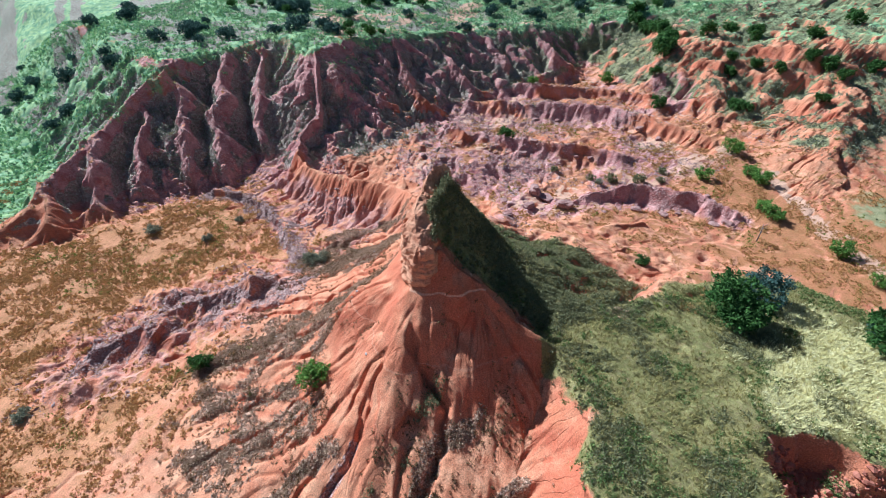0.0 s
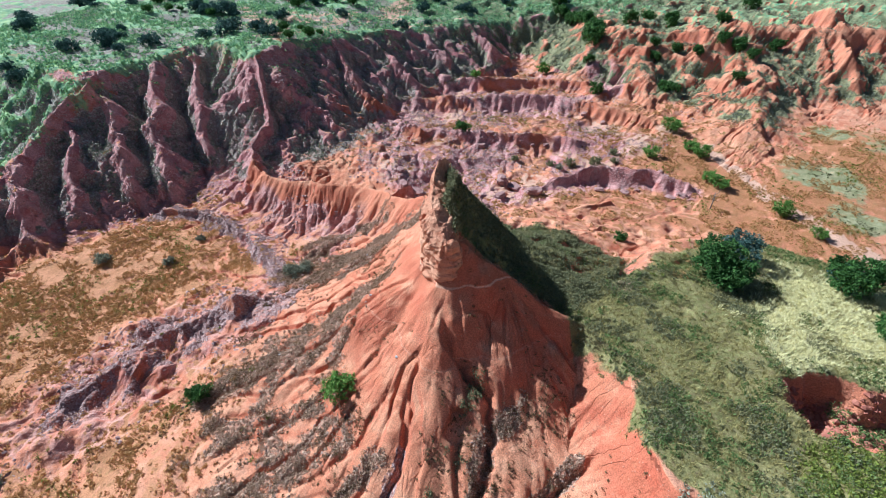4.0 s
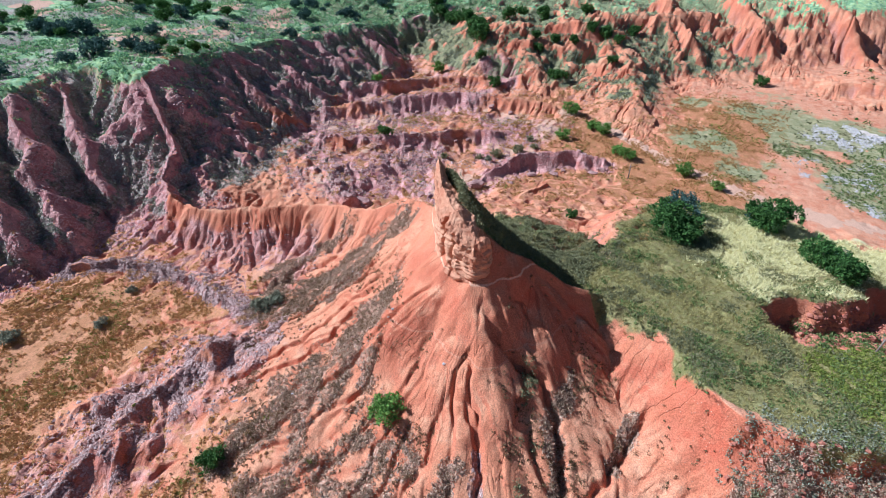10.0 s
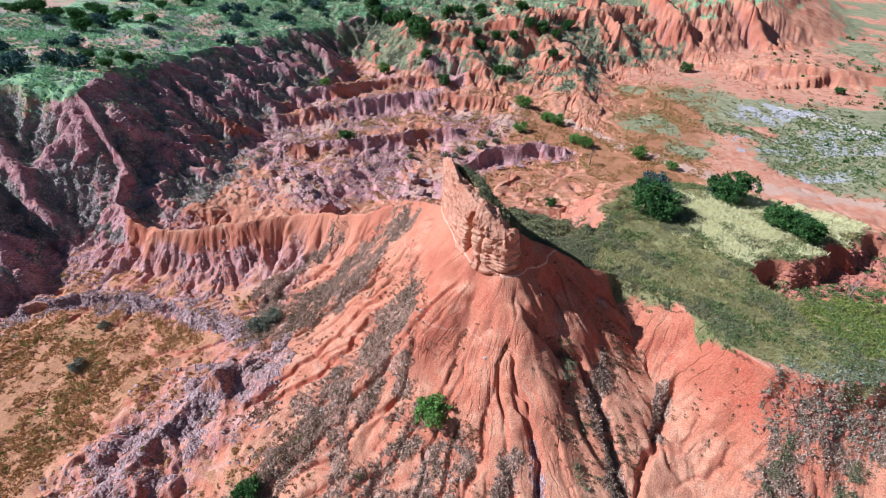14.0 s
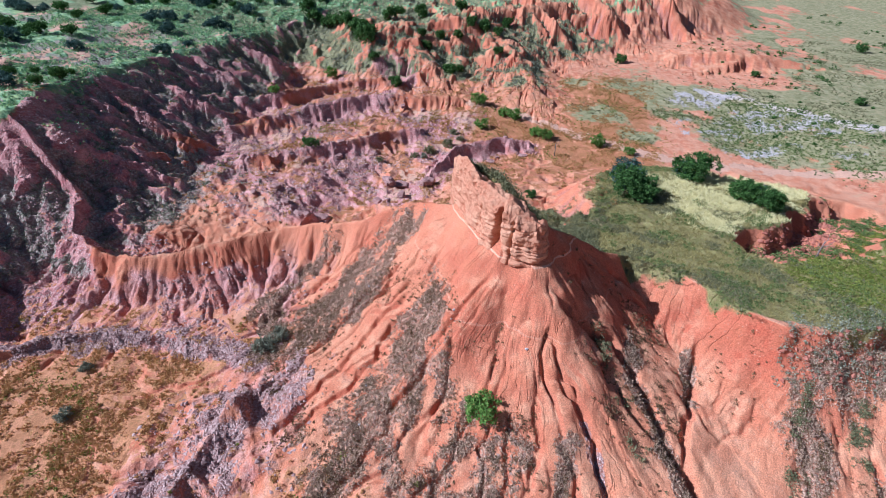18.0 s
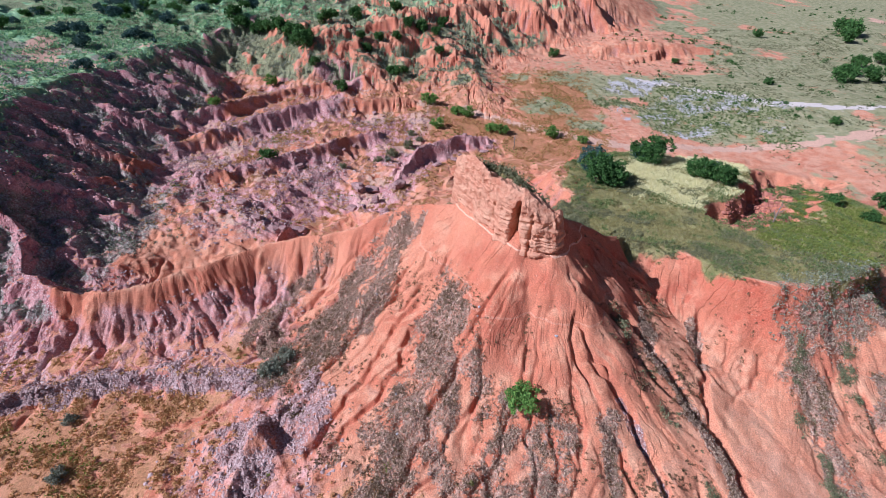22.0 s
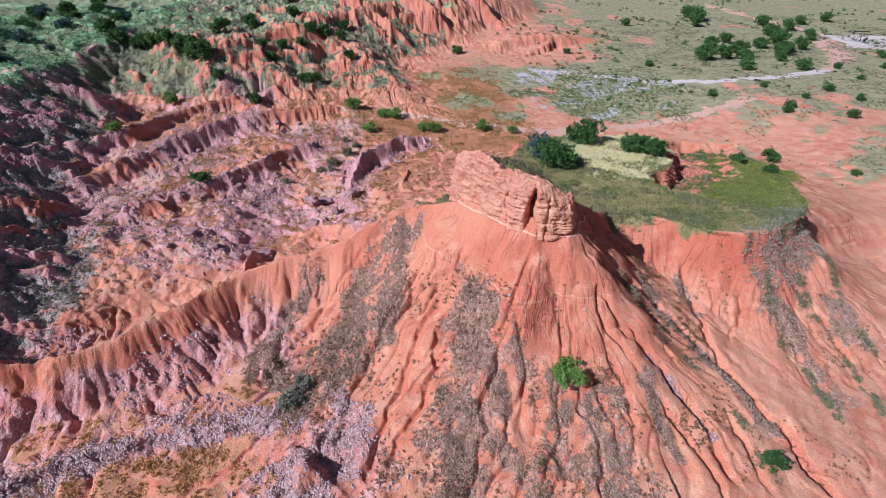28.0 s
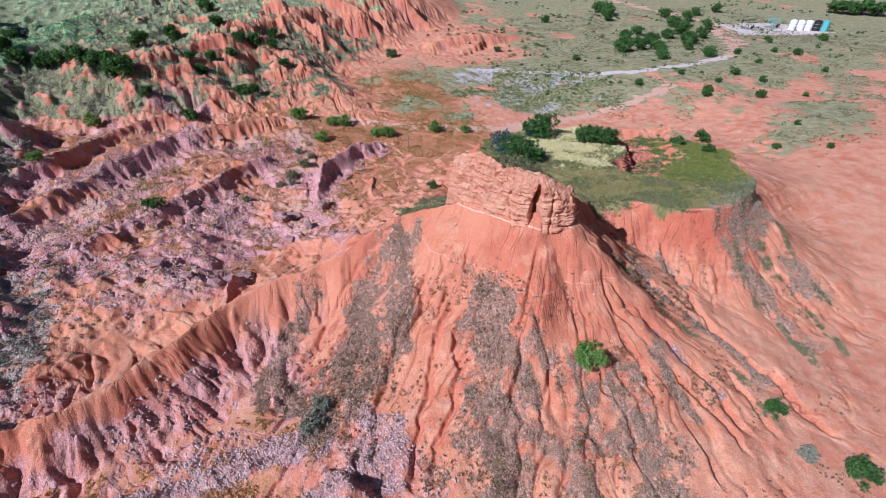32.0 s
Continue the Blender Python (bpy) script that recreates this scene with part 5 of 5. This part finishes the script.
for k, (x, y, a, b, c) in enumerate(((39.8, 45.0, 1.3, 0.9, 1.0), (40.8, 43.4, 1.6, 1.0, 0.6), (40.4, 39.6, 1.4, 0.9, 0.8), (36.4, 42.0, 1.1, 0.6, 0.5), (34.0, 44.5, 0.9, 0.6, 0.5), (28.2, 50.2, 1.6, 0.8, 0.6), (31, 39.5, 0.8, 0.5, 0.4))):
    boulder(x, y, (a, b, c), k + 1)
rr = np.random.RandomState(77)
for k in range(26):
    line = ((38, 40, 58, 29), (41, 65, 58, 46), (56, 72, 73, 46), (26, 48, 33, 62))[k % 4]
    f = rr.rand()
    x, y = line[0] + (line[2] - line[0]) * f + rr.normal(0, 1.2), line[1] + (line[3] - line[1]) * f + rr.normal(0, 1.2)
    size = rr.uniform(0.3, 0.75)
    boulder(x, y, (size * 1.3, size * 0.9, size * 0.6), k + 40)
for k, (x, y) in enumerate(((18.6, 34.8), (7.2, 27.6), (3.4, 33.5), (12.0, 36.5), (5.6, 22.0), (0.6, 33.0))):
    boulder(x, y, (0.13, 0.10, 0.08), k + 21, "small pale loose stone on the slope", "pale")


# ---------------------------------------------------------------- the well pad on the plain
def tank(x, y, material, label):
    base = new("oil_tank")
    bm = bmesh.new()
    bmesh.ops.create_cone(bm, cap_ends=True, segments=24, radius1=1.1, radius2=1.1, depth=3.0, matrix=Matrix.Translation((0, 0, 1.5)))
    part("shell", bm, MAT[material], base)
    bm = bmesh.new()
    bmesh.ops.create_cone(bm, cap_ends=True, segments=24, radius1=1.14, radius2=0.2, depth=0.35, matrix=Matrix.Translation((0, 0, 3.17)))
    part("roof", bm, MAT[material], base)
    for z in (1.0, 2.0):
        bm = bmesh.new()
        tube(bm, [(1.11 * math.cos(t), 1.11 * math.sin(t), z) for t in np.linspace(0, 6.28, 24)], [0.05] * 24, 5)
        part("band", bm, MAT["galv"], base)
    bm = bmesh.new()
    tube(bm, [(0, 0, 3.2), (0, 0, 3.6)], [0.12, 0.12], 8)
    part("hatch", bm, MAT["galv"], base)
    base.matrix_basis = pose(x, y, ground_z(x, y) + 0.1)
    tagged(base, label, "tank", "tanks on the well pad")


def pumpjack(x, y, turn, material, label):
    base = new("pumpjack")
    m = MAT[material]
    bm = bmesh.new()
    box(bm, (7.0, 1.6, 0.35), (0, 0, 0.2))
    part("skid", bm, MAT["galv"], base)
    for sx, sy in ((-0.9, -0.7), (-0.9, 0.7), (1.1, -0.5), (1.1, 0.5)):
        bm = bmesh.new()
        tube(bm, [(sx, sy, 0.3), (0, sy * 0.2, 4.6)], [0.13, 0.1], 6)
        part("post_leg", bm, m, base)
    bm = bmesh.new()
    box(bm, (6.4, 0.35, 0.5), (0, 0, 4.8), 8)
    part("walking_beam", bm, m, base)
    bm = bmesh.new()
    box(bm, (0.6, 0.45, 1.9), (3.35, 0, 4.0), 8)
    box(bm, (0.4, 0.4, 1.2), (3.65, 0, 4.0), 8)
    part("horsehead", bm, m, base)
    for sy in (-0.75, 0.75):
        bm = bmesh.new()
        box(bm, (1.9, 0.2, 0.8), (-2.9, sy, 1.6), 35)
        part("counterweight", bm, MAT["darksteel"], base)
        bm = bmesh.new()
        tube(bm, [(-2.9, sy, 1.9), (-3.0, sy * 0.4, 5.1)], [0.07, 0.07], 6)
        part("pitman_arm", bm, m, base)
    bm = bmesh.new()
    box(bm, (1.3, 1.0, 1.0), (-2.7, 0, 0.9))
    part("gearbox", bm, MAT["darksteel"], base)
    bm = bmesh.new()
    tube(bm, [(3.7, 0, 0.0), (3.7, 0, 3.3)], [0.05, 0.05], 6)
    part("polished_rod", bm, MAT["galv"], base)
    base.matrix_basis = pose(x, y, ground_z(x, y) + 0.05, 0, 0, turn) @ Matrix.Diagonal((0.55, 0.55, 0.6, 1))
    tagged(base, label, "pumpjack", "pumpjacks")


pumpjack(111.4, -115.0, 40, "darksteel", "dark steel pumpjack on the pale well pad")
pumpjack(111.0, -126.5, 60, "teal", "teal painted pumpjack on the pale well pad")
for k, (x, y) in enumerate(((106.6, -130.2), (105.2, -132.2), (103.8, -134.2))):
    tank(x, y, "white", "white steel oil tank on the well pad")
tank(102.4, -136.2, "darksteel", "dark steel oil tank on the well pad")
tank(101.0, -138.2, "teal", "teal steel oil tank on the well pad")


# ---------------------------------------------------------------- what nobody could count: tufts, grass, stones
def scatter(mask, count, box_, rs, power=1.0):
    """Random places, as many as asked, where the mask is high."""
    got = np.zeros((0, 2))
    for _ in range(60):
        p = np.stack([rs.uniform(box_[0], box_[1], count), rs.uniform(box_[2], box_[3], count)], 1)
        w = sample(mask, gx, gy, p[:, 0], p[:, 1]) ** power
        got = np.concatenate([got, p[rs.rand(count) < w]])
        if len(got) >= count:
            break
    return got[:count]


def tufts(name, places, rs, blades, height, spread, width, material, label, category):
    n = len(places)
    z = sample(GZ, gx, gy, places[:, 0], places[:, 1]) - 0.03
    root = np.column_stack([places, z])
    root = np.repeat(root, blades, 0)
    scale = np.repeat(0.55 + 0.9 * rs.rand(n) ** 2, blades)[:, None]
    t = rs.rand(n * blades) * 2 * np.pi
    out = np.stack([np.cos(t), np.sin(t), np.zeros_like(t)], 1)
    side = np.stack([-np.sin(t), np.cos(t), np.zeros_like(t)], 1)
    start = root + out * spread * scale * 0.35 * rs.rand(n * blades, 1)
    tip = start + out * spread * scale * (0.3 + 0.9 * rs.rand(n * blades, 1)) + np.array([0, 0, 1]) * height * scale * (0.4 + 0.7 * rs.rand(n * blades, 1))
    v = np.stack([start - side * width * scale, start + side * width * scale, tip], 1).reshape(-1, 3)
    ob = new(name, soup(name, v, np.arange(len(v)).reshape(-1, 3), MAT[material]))
    return tagged(ob, label, category, kind="stuff")


OCTA = np.array([(1, 0, 0), (-1, 0, 0), (0, 1, 0), (0, -1, 0), (0, 0, 1), (0, 0, -1)], float)
OCTA_F = np.array([(0, 2, 4), (2, 1, 4), (1, 3, 4), (3, 0, 4), (2, 0, 5), (1, 2, 5), (3, 1, 5), (0, 3, 5)])


def stones(name, places, rs, size, material, label):
    n = len(places)
    z = sample(GZ, gx, gy, places[:, 0], places[:, 1])
    s = size * (0.4 + 1.3 * rs.rand(n) ** 3)[:, None, None] * np.stack([rs.uniform(0.7, 1.5, n), rs.uniform(0.6, 1.1, n), rs.uniform(0.35, 0.7, n)], 1)[:, None, :]
    p = OCTA[None] * s * (0.75 + 0.5 * rs.rand(n, 6, 1))
    t = rs.rand(n) * 6.28
    x = p[..., 0] * np.cos(t)[:, None] - p[..., 1] * np.sin(t)[:, None]
    y = p[..., 0] * np.sin(t)[:, None] + p[..., 1] * np.cos(t)[:, None]
    v = np.stack([x + places[:, :1], y + places[:, 1:], p[..., 2] + z[:, None]], -1).reshape(-1, 3)
    f = (OCTA_F[None] + 6 * np.arange(n)[:, None, None]).reshape(-1, 3)
    return tagged(new(name, soup(name, v, f, MAT[material])), label, "stones", kind="stuff")


def lump_base():
    """A low-sided lump: an eight-sided ball with its edges halved."""
    v, f, seen = [tuple(p) for p in OCTA], [], {}
    for tri in OCTA_F:
        mids = []
        for a, b in ((0, 1), (1, 2), (2, 0)):
            key = tuple(sorted((int(tri[a]), int(tri[b]))))
            if key not in seen:
                m = np.array(v[key[0]]) + np.array(v[key[1]])
                seen[key] = len(v)
                v.append(tuple(m / np.linalg.norm(m) * 0.92))
            mids.append(seen[key])
        a, b, c = (int(k) for k in tri)
        f += [(a, mids[0], mids[2]), (mids[0], b, mids[1]), (mids[2], mids[1], c), tuple(mids)]
    return np.array(v), np.array(f)


def clods(name, places, rs, size, material, label):
    base, tris = lump_base()
    n, k = len(places), len(base)
    z = sample(GZ, gx, gy, places[:, 0], places[:, 1])
    s = size * (0.35 + 1.2 * rs.rand(n) ** 2)[:, None, None] * np.stack([rs.uniform(0.7, 1.5, n), rs.uniform(0.6, 1.1, n), rs.uniform(0.5, 1.0, n)], 1)[:, None, :]
    p = base[None] * s * (0.7 + 0.6 * rs.rand(n, k, 1))
    t = rs.rand(n) * 6.28
    x = p[..., 0] * np.cos(t)[:, None] - p[..., 1] * np.sin(t)[:, None]
    y = p[..., 0] * np.sin(t)[:, None] + p[..., 1] * np.cos(t)[:, None]
    v = np.stack([x + places[:, :1], y + places[:, 1:], p[..., 2] + z[:, None]], -1).reshape(-1, 3)
    f = (tris[None] + k * np.arange(n)[:, None, None]).reshape(-1, 3)
    return tagged(new(name, soup(name, v, f, MAT[material])), label, "clods", kind="stuff")


def bushes(name, places, rs, per, radius, height, leaf, material, label, category):
    """Low leafy clumps, each a squat heap of small blades."""
    n = len(places)
    z = sample(GZ, gx, gy, places[:, 0], places[:, 1])
    scale = 0.45 + 1.1 * rs.rand(n) ** 2
    d = unit(rs.normal(0, 1, (n, per, 3))) * (rs.rand(n, per, 1) ** 0.45)
    d[..., 2] = np.abs(d[..., 2])
    c = d * np.array([radius, radius, height]) * scale[:, None, None] + np.column_stack([places, z])[:, None, :]
    a, b = unit(rs.normal(0, 1, (n, per, 3))), unit(rs.normal(0, 1, (n, per, 3)) + np.array([0, 0, 0.6]))
    s = leaf * (0.6 + 0.8 * rs.rand(n, per, 1))
    v = np.stack([c - a * s * 0.5, c + a * s * 0.5, c + b * s], 2).reshape(-1, 3)
    return tagged(new(name, soup(name, v, np.arange(len(v)).reshape(-1, 3), MAT[material])), label, category, kind="stuff")


lumps = lambda size, lo, hi: sm(lo, hi, fbm(GX, GY, size, 3))
in_hollow = sm(0.2, -0.4, edge_distance(GX, GY, HOLLOW))
near = (-28, 62, -24, 92)
bench = (9, 54, -26, 37)
turf_mask = m_grass * (1 - m_yellow) * (1 - in_hollow)
tufts("bench_grass", scatter(turf_mask * (0.45 + 0.55 * lumps(3, -0.4, 0.4)), 36000, bench, RS), RS, 5, 0.20, 0.17, 0.024, "grass", "short olive-green grass on the bench", "grass")
tufts("straw_grass", scatter(m_yellow * (1 - in_hollow), 13000, (24, 54, -15, 14), RS), RS, 6, 0.30, 0.26, 0.026, "straw", "pale yellow dry grass on the bench", "grass")
bushes("bench_weeds", scatter(turf_mask * lumps(2.2, 0.0, 0.5), 4000, bench, RS), RS, 14, 0.26, 0.24, 0.11, "greentuft", "dull green weed clumps on the grassy bench", "weeds")
bushes("bench_dry_weeds", scatter(turf_mask * sm(0.0, 0.5, fbm(GX + 60, GY, 2.6, 3)), 7000, (9, 36, -8, 37), RS), RS, 12, 0.22, 0.18, 0.10, "hillweed", "dry olive-brown weed clumps on the grassy bench", "weeds")
bushes("hollow_weeds", scatter(in_hollow * sm(1.2, 0.5, STEEP) * lumps(2, -0.3, 0.2), 2400, (20, 52, -24, 6), RS), RS, 14, 0.30, 0.28, 0.12, "greentuft", "green weeds on the floor of the washed-out hollow", "weeds")
bushes("fin_weeds", scatter(patch(GX, GY, FIN_GRASS, 0.8, 1.0), 5500, (10, 34, 17, 37), RS), RS, 14, 0.26, 0.24, 0.12, "hillweed", "olive weeds on the slope behind the fin", "weeds")
field = patch(GX, GY, [(36, -10.5), (44, -20), (33, -23), (24, -12), (15.7, -5), (15.9, -1), (21, 1.6), (27, -4)], 1.5, 2.0)
bushes("field_weeds", scatter(field * (0.4 + 0.6 * lumps(2.5, -0.3, 0.3)) * sm(0.8, 0.5, STEEP), 6000, (13, 46, -26, 4), RS), RS, 10, 0.28, 0.20, 0.12, "yellowgreen", "fresh yellow-green weeds on the low end of the bench", "weeds")
bank = sm(5.5, 1.0, line_distance(GX, GY, [(25.6, 4.0), (29.4, 0.4), (33.4, -4.2), (42, -10)])) * in_hollow
clods("scarp_clods", scatter(bank, 2200, (22, 46, -16, 6), RS), RS, 0.19, "clod", "dark red clods fallen from the washed-out bank")
lip_line = sm(2.6, 0.6, line_distance(GX, GY, [(10.2, 3.6), (10.8, 1.0), (12.2, -2.5), (13.6, -6)]) + 0.5 * fbm(GX, GY, 1.2, 3))
clods("lip_clods", scatter(lip_line * sm(0.3, 0.6, STEEP), 320, (7, 16, -9, 5), RS), RS, 0.15, "clod", "dark red clods under the bench's broken edge")
bushes("lip_brush", scatter(lip_line, 700, (7, 16, -9, 5), RS), RS, 14, 0.26, 0.28, 0.11, "sage", "grey-green brush along the bench's broken edge", "scrub")
behind = sm(0.55, 0.2, line_distance(GX - 0.30, GY + 0.30, [(11.4, 23.6), (12.3, 25.3), (14.3, 27.3), (16.7, 29.3), (18, 31)]))
bushes("crest_scrub", scatter(behind, 900, (10, 20, 22, 33), RS), RS, 18, 0.28, 0.60, 0.13, "hillweed", "grey-green scrub along the crest behind the fin", "scrub")
bushes("slope_scrub", scatter(m_scrub * (0.45 + 0.55 * lumps(1.4, -0.3, 0.3)), 17000, (-12, 21, -9, 51), RS, 0.8), RS, 11, 0.17, 0.16, 0.09, "scrub", "low grey-brown scrub in strips down the slope", "scrub")
rows = np.zeros_like(GX)
for pts, width in (([(8.5, 16.8), (4, 14.8), (-0.7, 12.2), (-6, 12.2)], 0.6), ([(9, 2.8), (5.4, 4), (0.1, 3.4), (-3.9, 4.1)], 0.5), ([(8.5, -0.8), (5, 0), (1.2, -1.2), (-2.7, -0.5)], 0.5), ([(10.5, -5), (6, -3.5), (2, -4.2)], 0.4)):
    rows = np.maximum(rows, strip(GX, GY, pts, width))
bushes("gully_scrub", scatter(rows * lumps(1.2, -0.2, 0.3), 1100, (-14, 13, -8, 20), RS), RS, 14, 0.24, 0.26, 0.10, "hillweed", "grey-green scrub lining the gullies below the bench", "scrub")
stones("ledge_stones", scatter(strip(GX, GY, [(-2, 69.5), (2.7, 66.6), (4.6, 60.5), (5.8, 56), (6.2, 51.5), (5.8, 47)], 1.2), 4200, (-8, 12, 42, 74), RS), RS, 0.13, "stone", "pale grey rubble along the ledge at the ridge foot")
flat = (-30, 104, 2, 90)
bushes("bunchgrass", scatter(m_brush * lumps(2.2, -0.25, 0.5), 19000, flat, RS), RS, 12, 0.24, 0.20, 0.12, "tuft", "brown bunchgrass dotted over the sandy flats", "grass")
bushes("dark_bunchgrass", scatter(m_brush * lumps(1.3, -0.3, 0.3), 9000, (-30, 14, 20, 74), RS), RS, 10, 0.22, 0.20, 0.12, "tuft", "ochre brown dry tufts over the sandy flat", "grass")
bushes("flat_weeds", scatter(m_brush * lumps(5, 0.25, 0.6), 1100, flat, RS), RS, 16, 0.32, 0.3, 0.13, "yellowgreen", "dull green weeds among the bunchgrass", "weeds")
SLOPE = sm(30, 18, np.hypot(GX - 8, GY - 22)) * sm(16, 12, GX) * (1 - m_grass) * sm(0.1, 0.5, RILL * 1.6 + 0.25 * fbm(GX, GY, 3, 3))
bushes("strip_weeds", scatter(m_scrub * lumps(1.1, -0.1, 0.35), 1700, (-12, 21, -9, 51), RS), RS, 12, 0.17, 0.20, 0.09, "darkweed", "dark dry weeds among the pale scrub of the slope", "weeds")
bushes("slope_weeds", scatter(SLOPE, 2600, (-16, 18, -6, 46), RS, 1.5), RS, 12, 0.18, 0.18, 0.10, "darkweed", "sparse dark dry weeds along the rills of the butte", "weeds")
bushes("mesa_grass", scatter(m_mesa * (0.3 + 0.7 * lumps(4, -0.3, 0.4)), 20000, (-50, 130, 70, 140), RS), RS, 7, 0.42, 0.35, 0.30, "mesagreen", "green grass and forbs over the mesa, tinted blue for haze", "grass")
bushes("plain_grass", scatter(np.clip(m_plain, 0, 1) * lumps(4, -0.3, 0.4), 11000, (20, 150, -140, 30), RS), RS, 8, 0.36, 0.22, 0.19, "hillweed", "olive and grey-green tufts over the red plain", "grass")
bushes("plain_bushes", scatter(sm(58, 72, GX) * sm(0, -20, GY) * sm(-0.1, 0.4, fbm(GX, GY, 14, 3)) * sm(0.5, 0.3, STEEP), 420, (58, 190, -170, 0), RS), RS, 44, 0.75, 0.7, 0.26, "leaf", "scattered small dark bushes over the distant plain", "bushes")
bushes("silver_tufts", scatter(patch(GX, GY, SILVER, 3, 4, 8), 3200, (55, 100, -36, 6), RS), RS, 9, 0.34, 0.22, 0.17, "greentuft", "green tufts among the pale gypsum stones", "grass")
bushes("hill_weeds", scatter(m_sage * (1 - m_mesa) * (0.25 + 0.75 * lumps(2.5, -0.2, 0.4)), 16000, (-30, 135, 10, 100), RS), RS, 8, 0.30, 0.24, 0.17, "sage", "grey-green weeds on the mesa slope and far hills", "weeds")
stones("slope_stones", scatter(m_scrub * (0.4 + 0.6 * lumps(1.2, -0.4, 0.4)), 9000, near, RS), RS, 0.09, "brownstone", "loose grey-brown stones on the slopes")
stones("mound_stones", scatter(m_gravel * (1 - m_scrub) * (0.3 + 0.7 * lumps(1.4, -0.2, 0.4)), 7000, (-24, 12, 34, 74), RS), RS, 0.12, "stone", "grey and mauve stones over the low mound and ledge")
stones("basin_stones", scatter(m_purple * lumps(4, -0.2, 0.5), 32000, (-30, 90, 33, 95), RS), RS, 0.15, "stone", "mauve stone litter over the basin and mesa foot")
stones("gypsum_stones", scatter(m_white, 9500, (55, 100, -36, 6), RS), RS, 0.14, "pale", "pale gypsum stones and slabs on the wet flat")
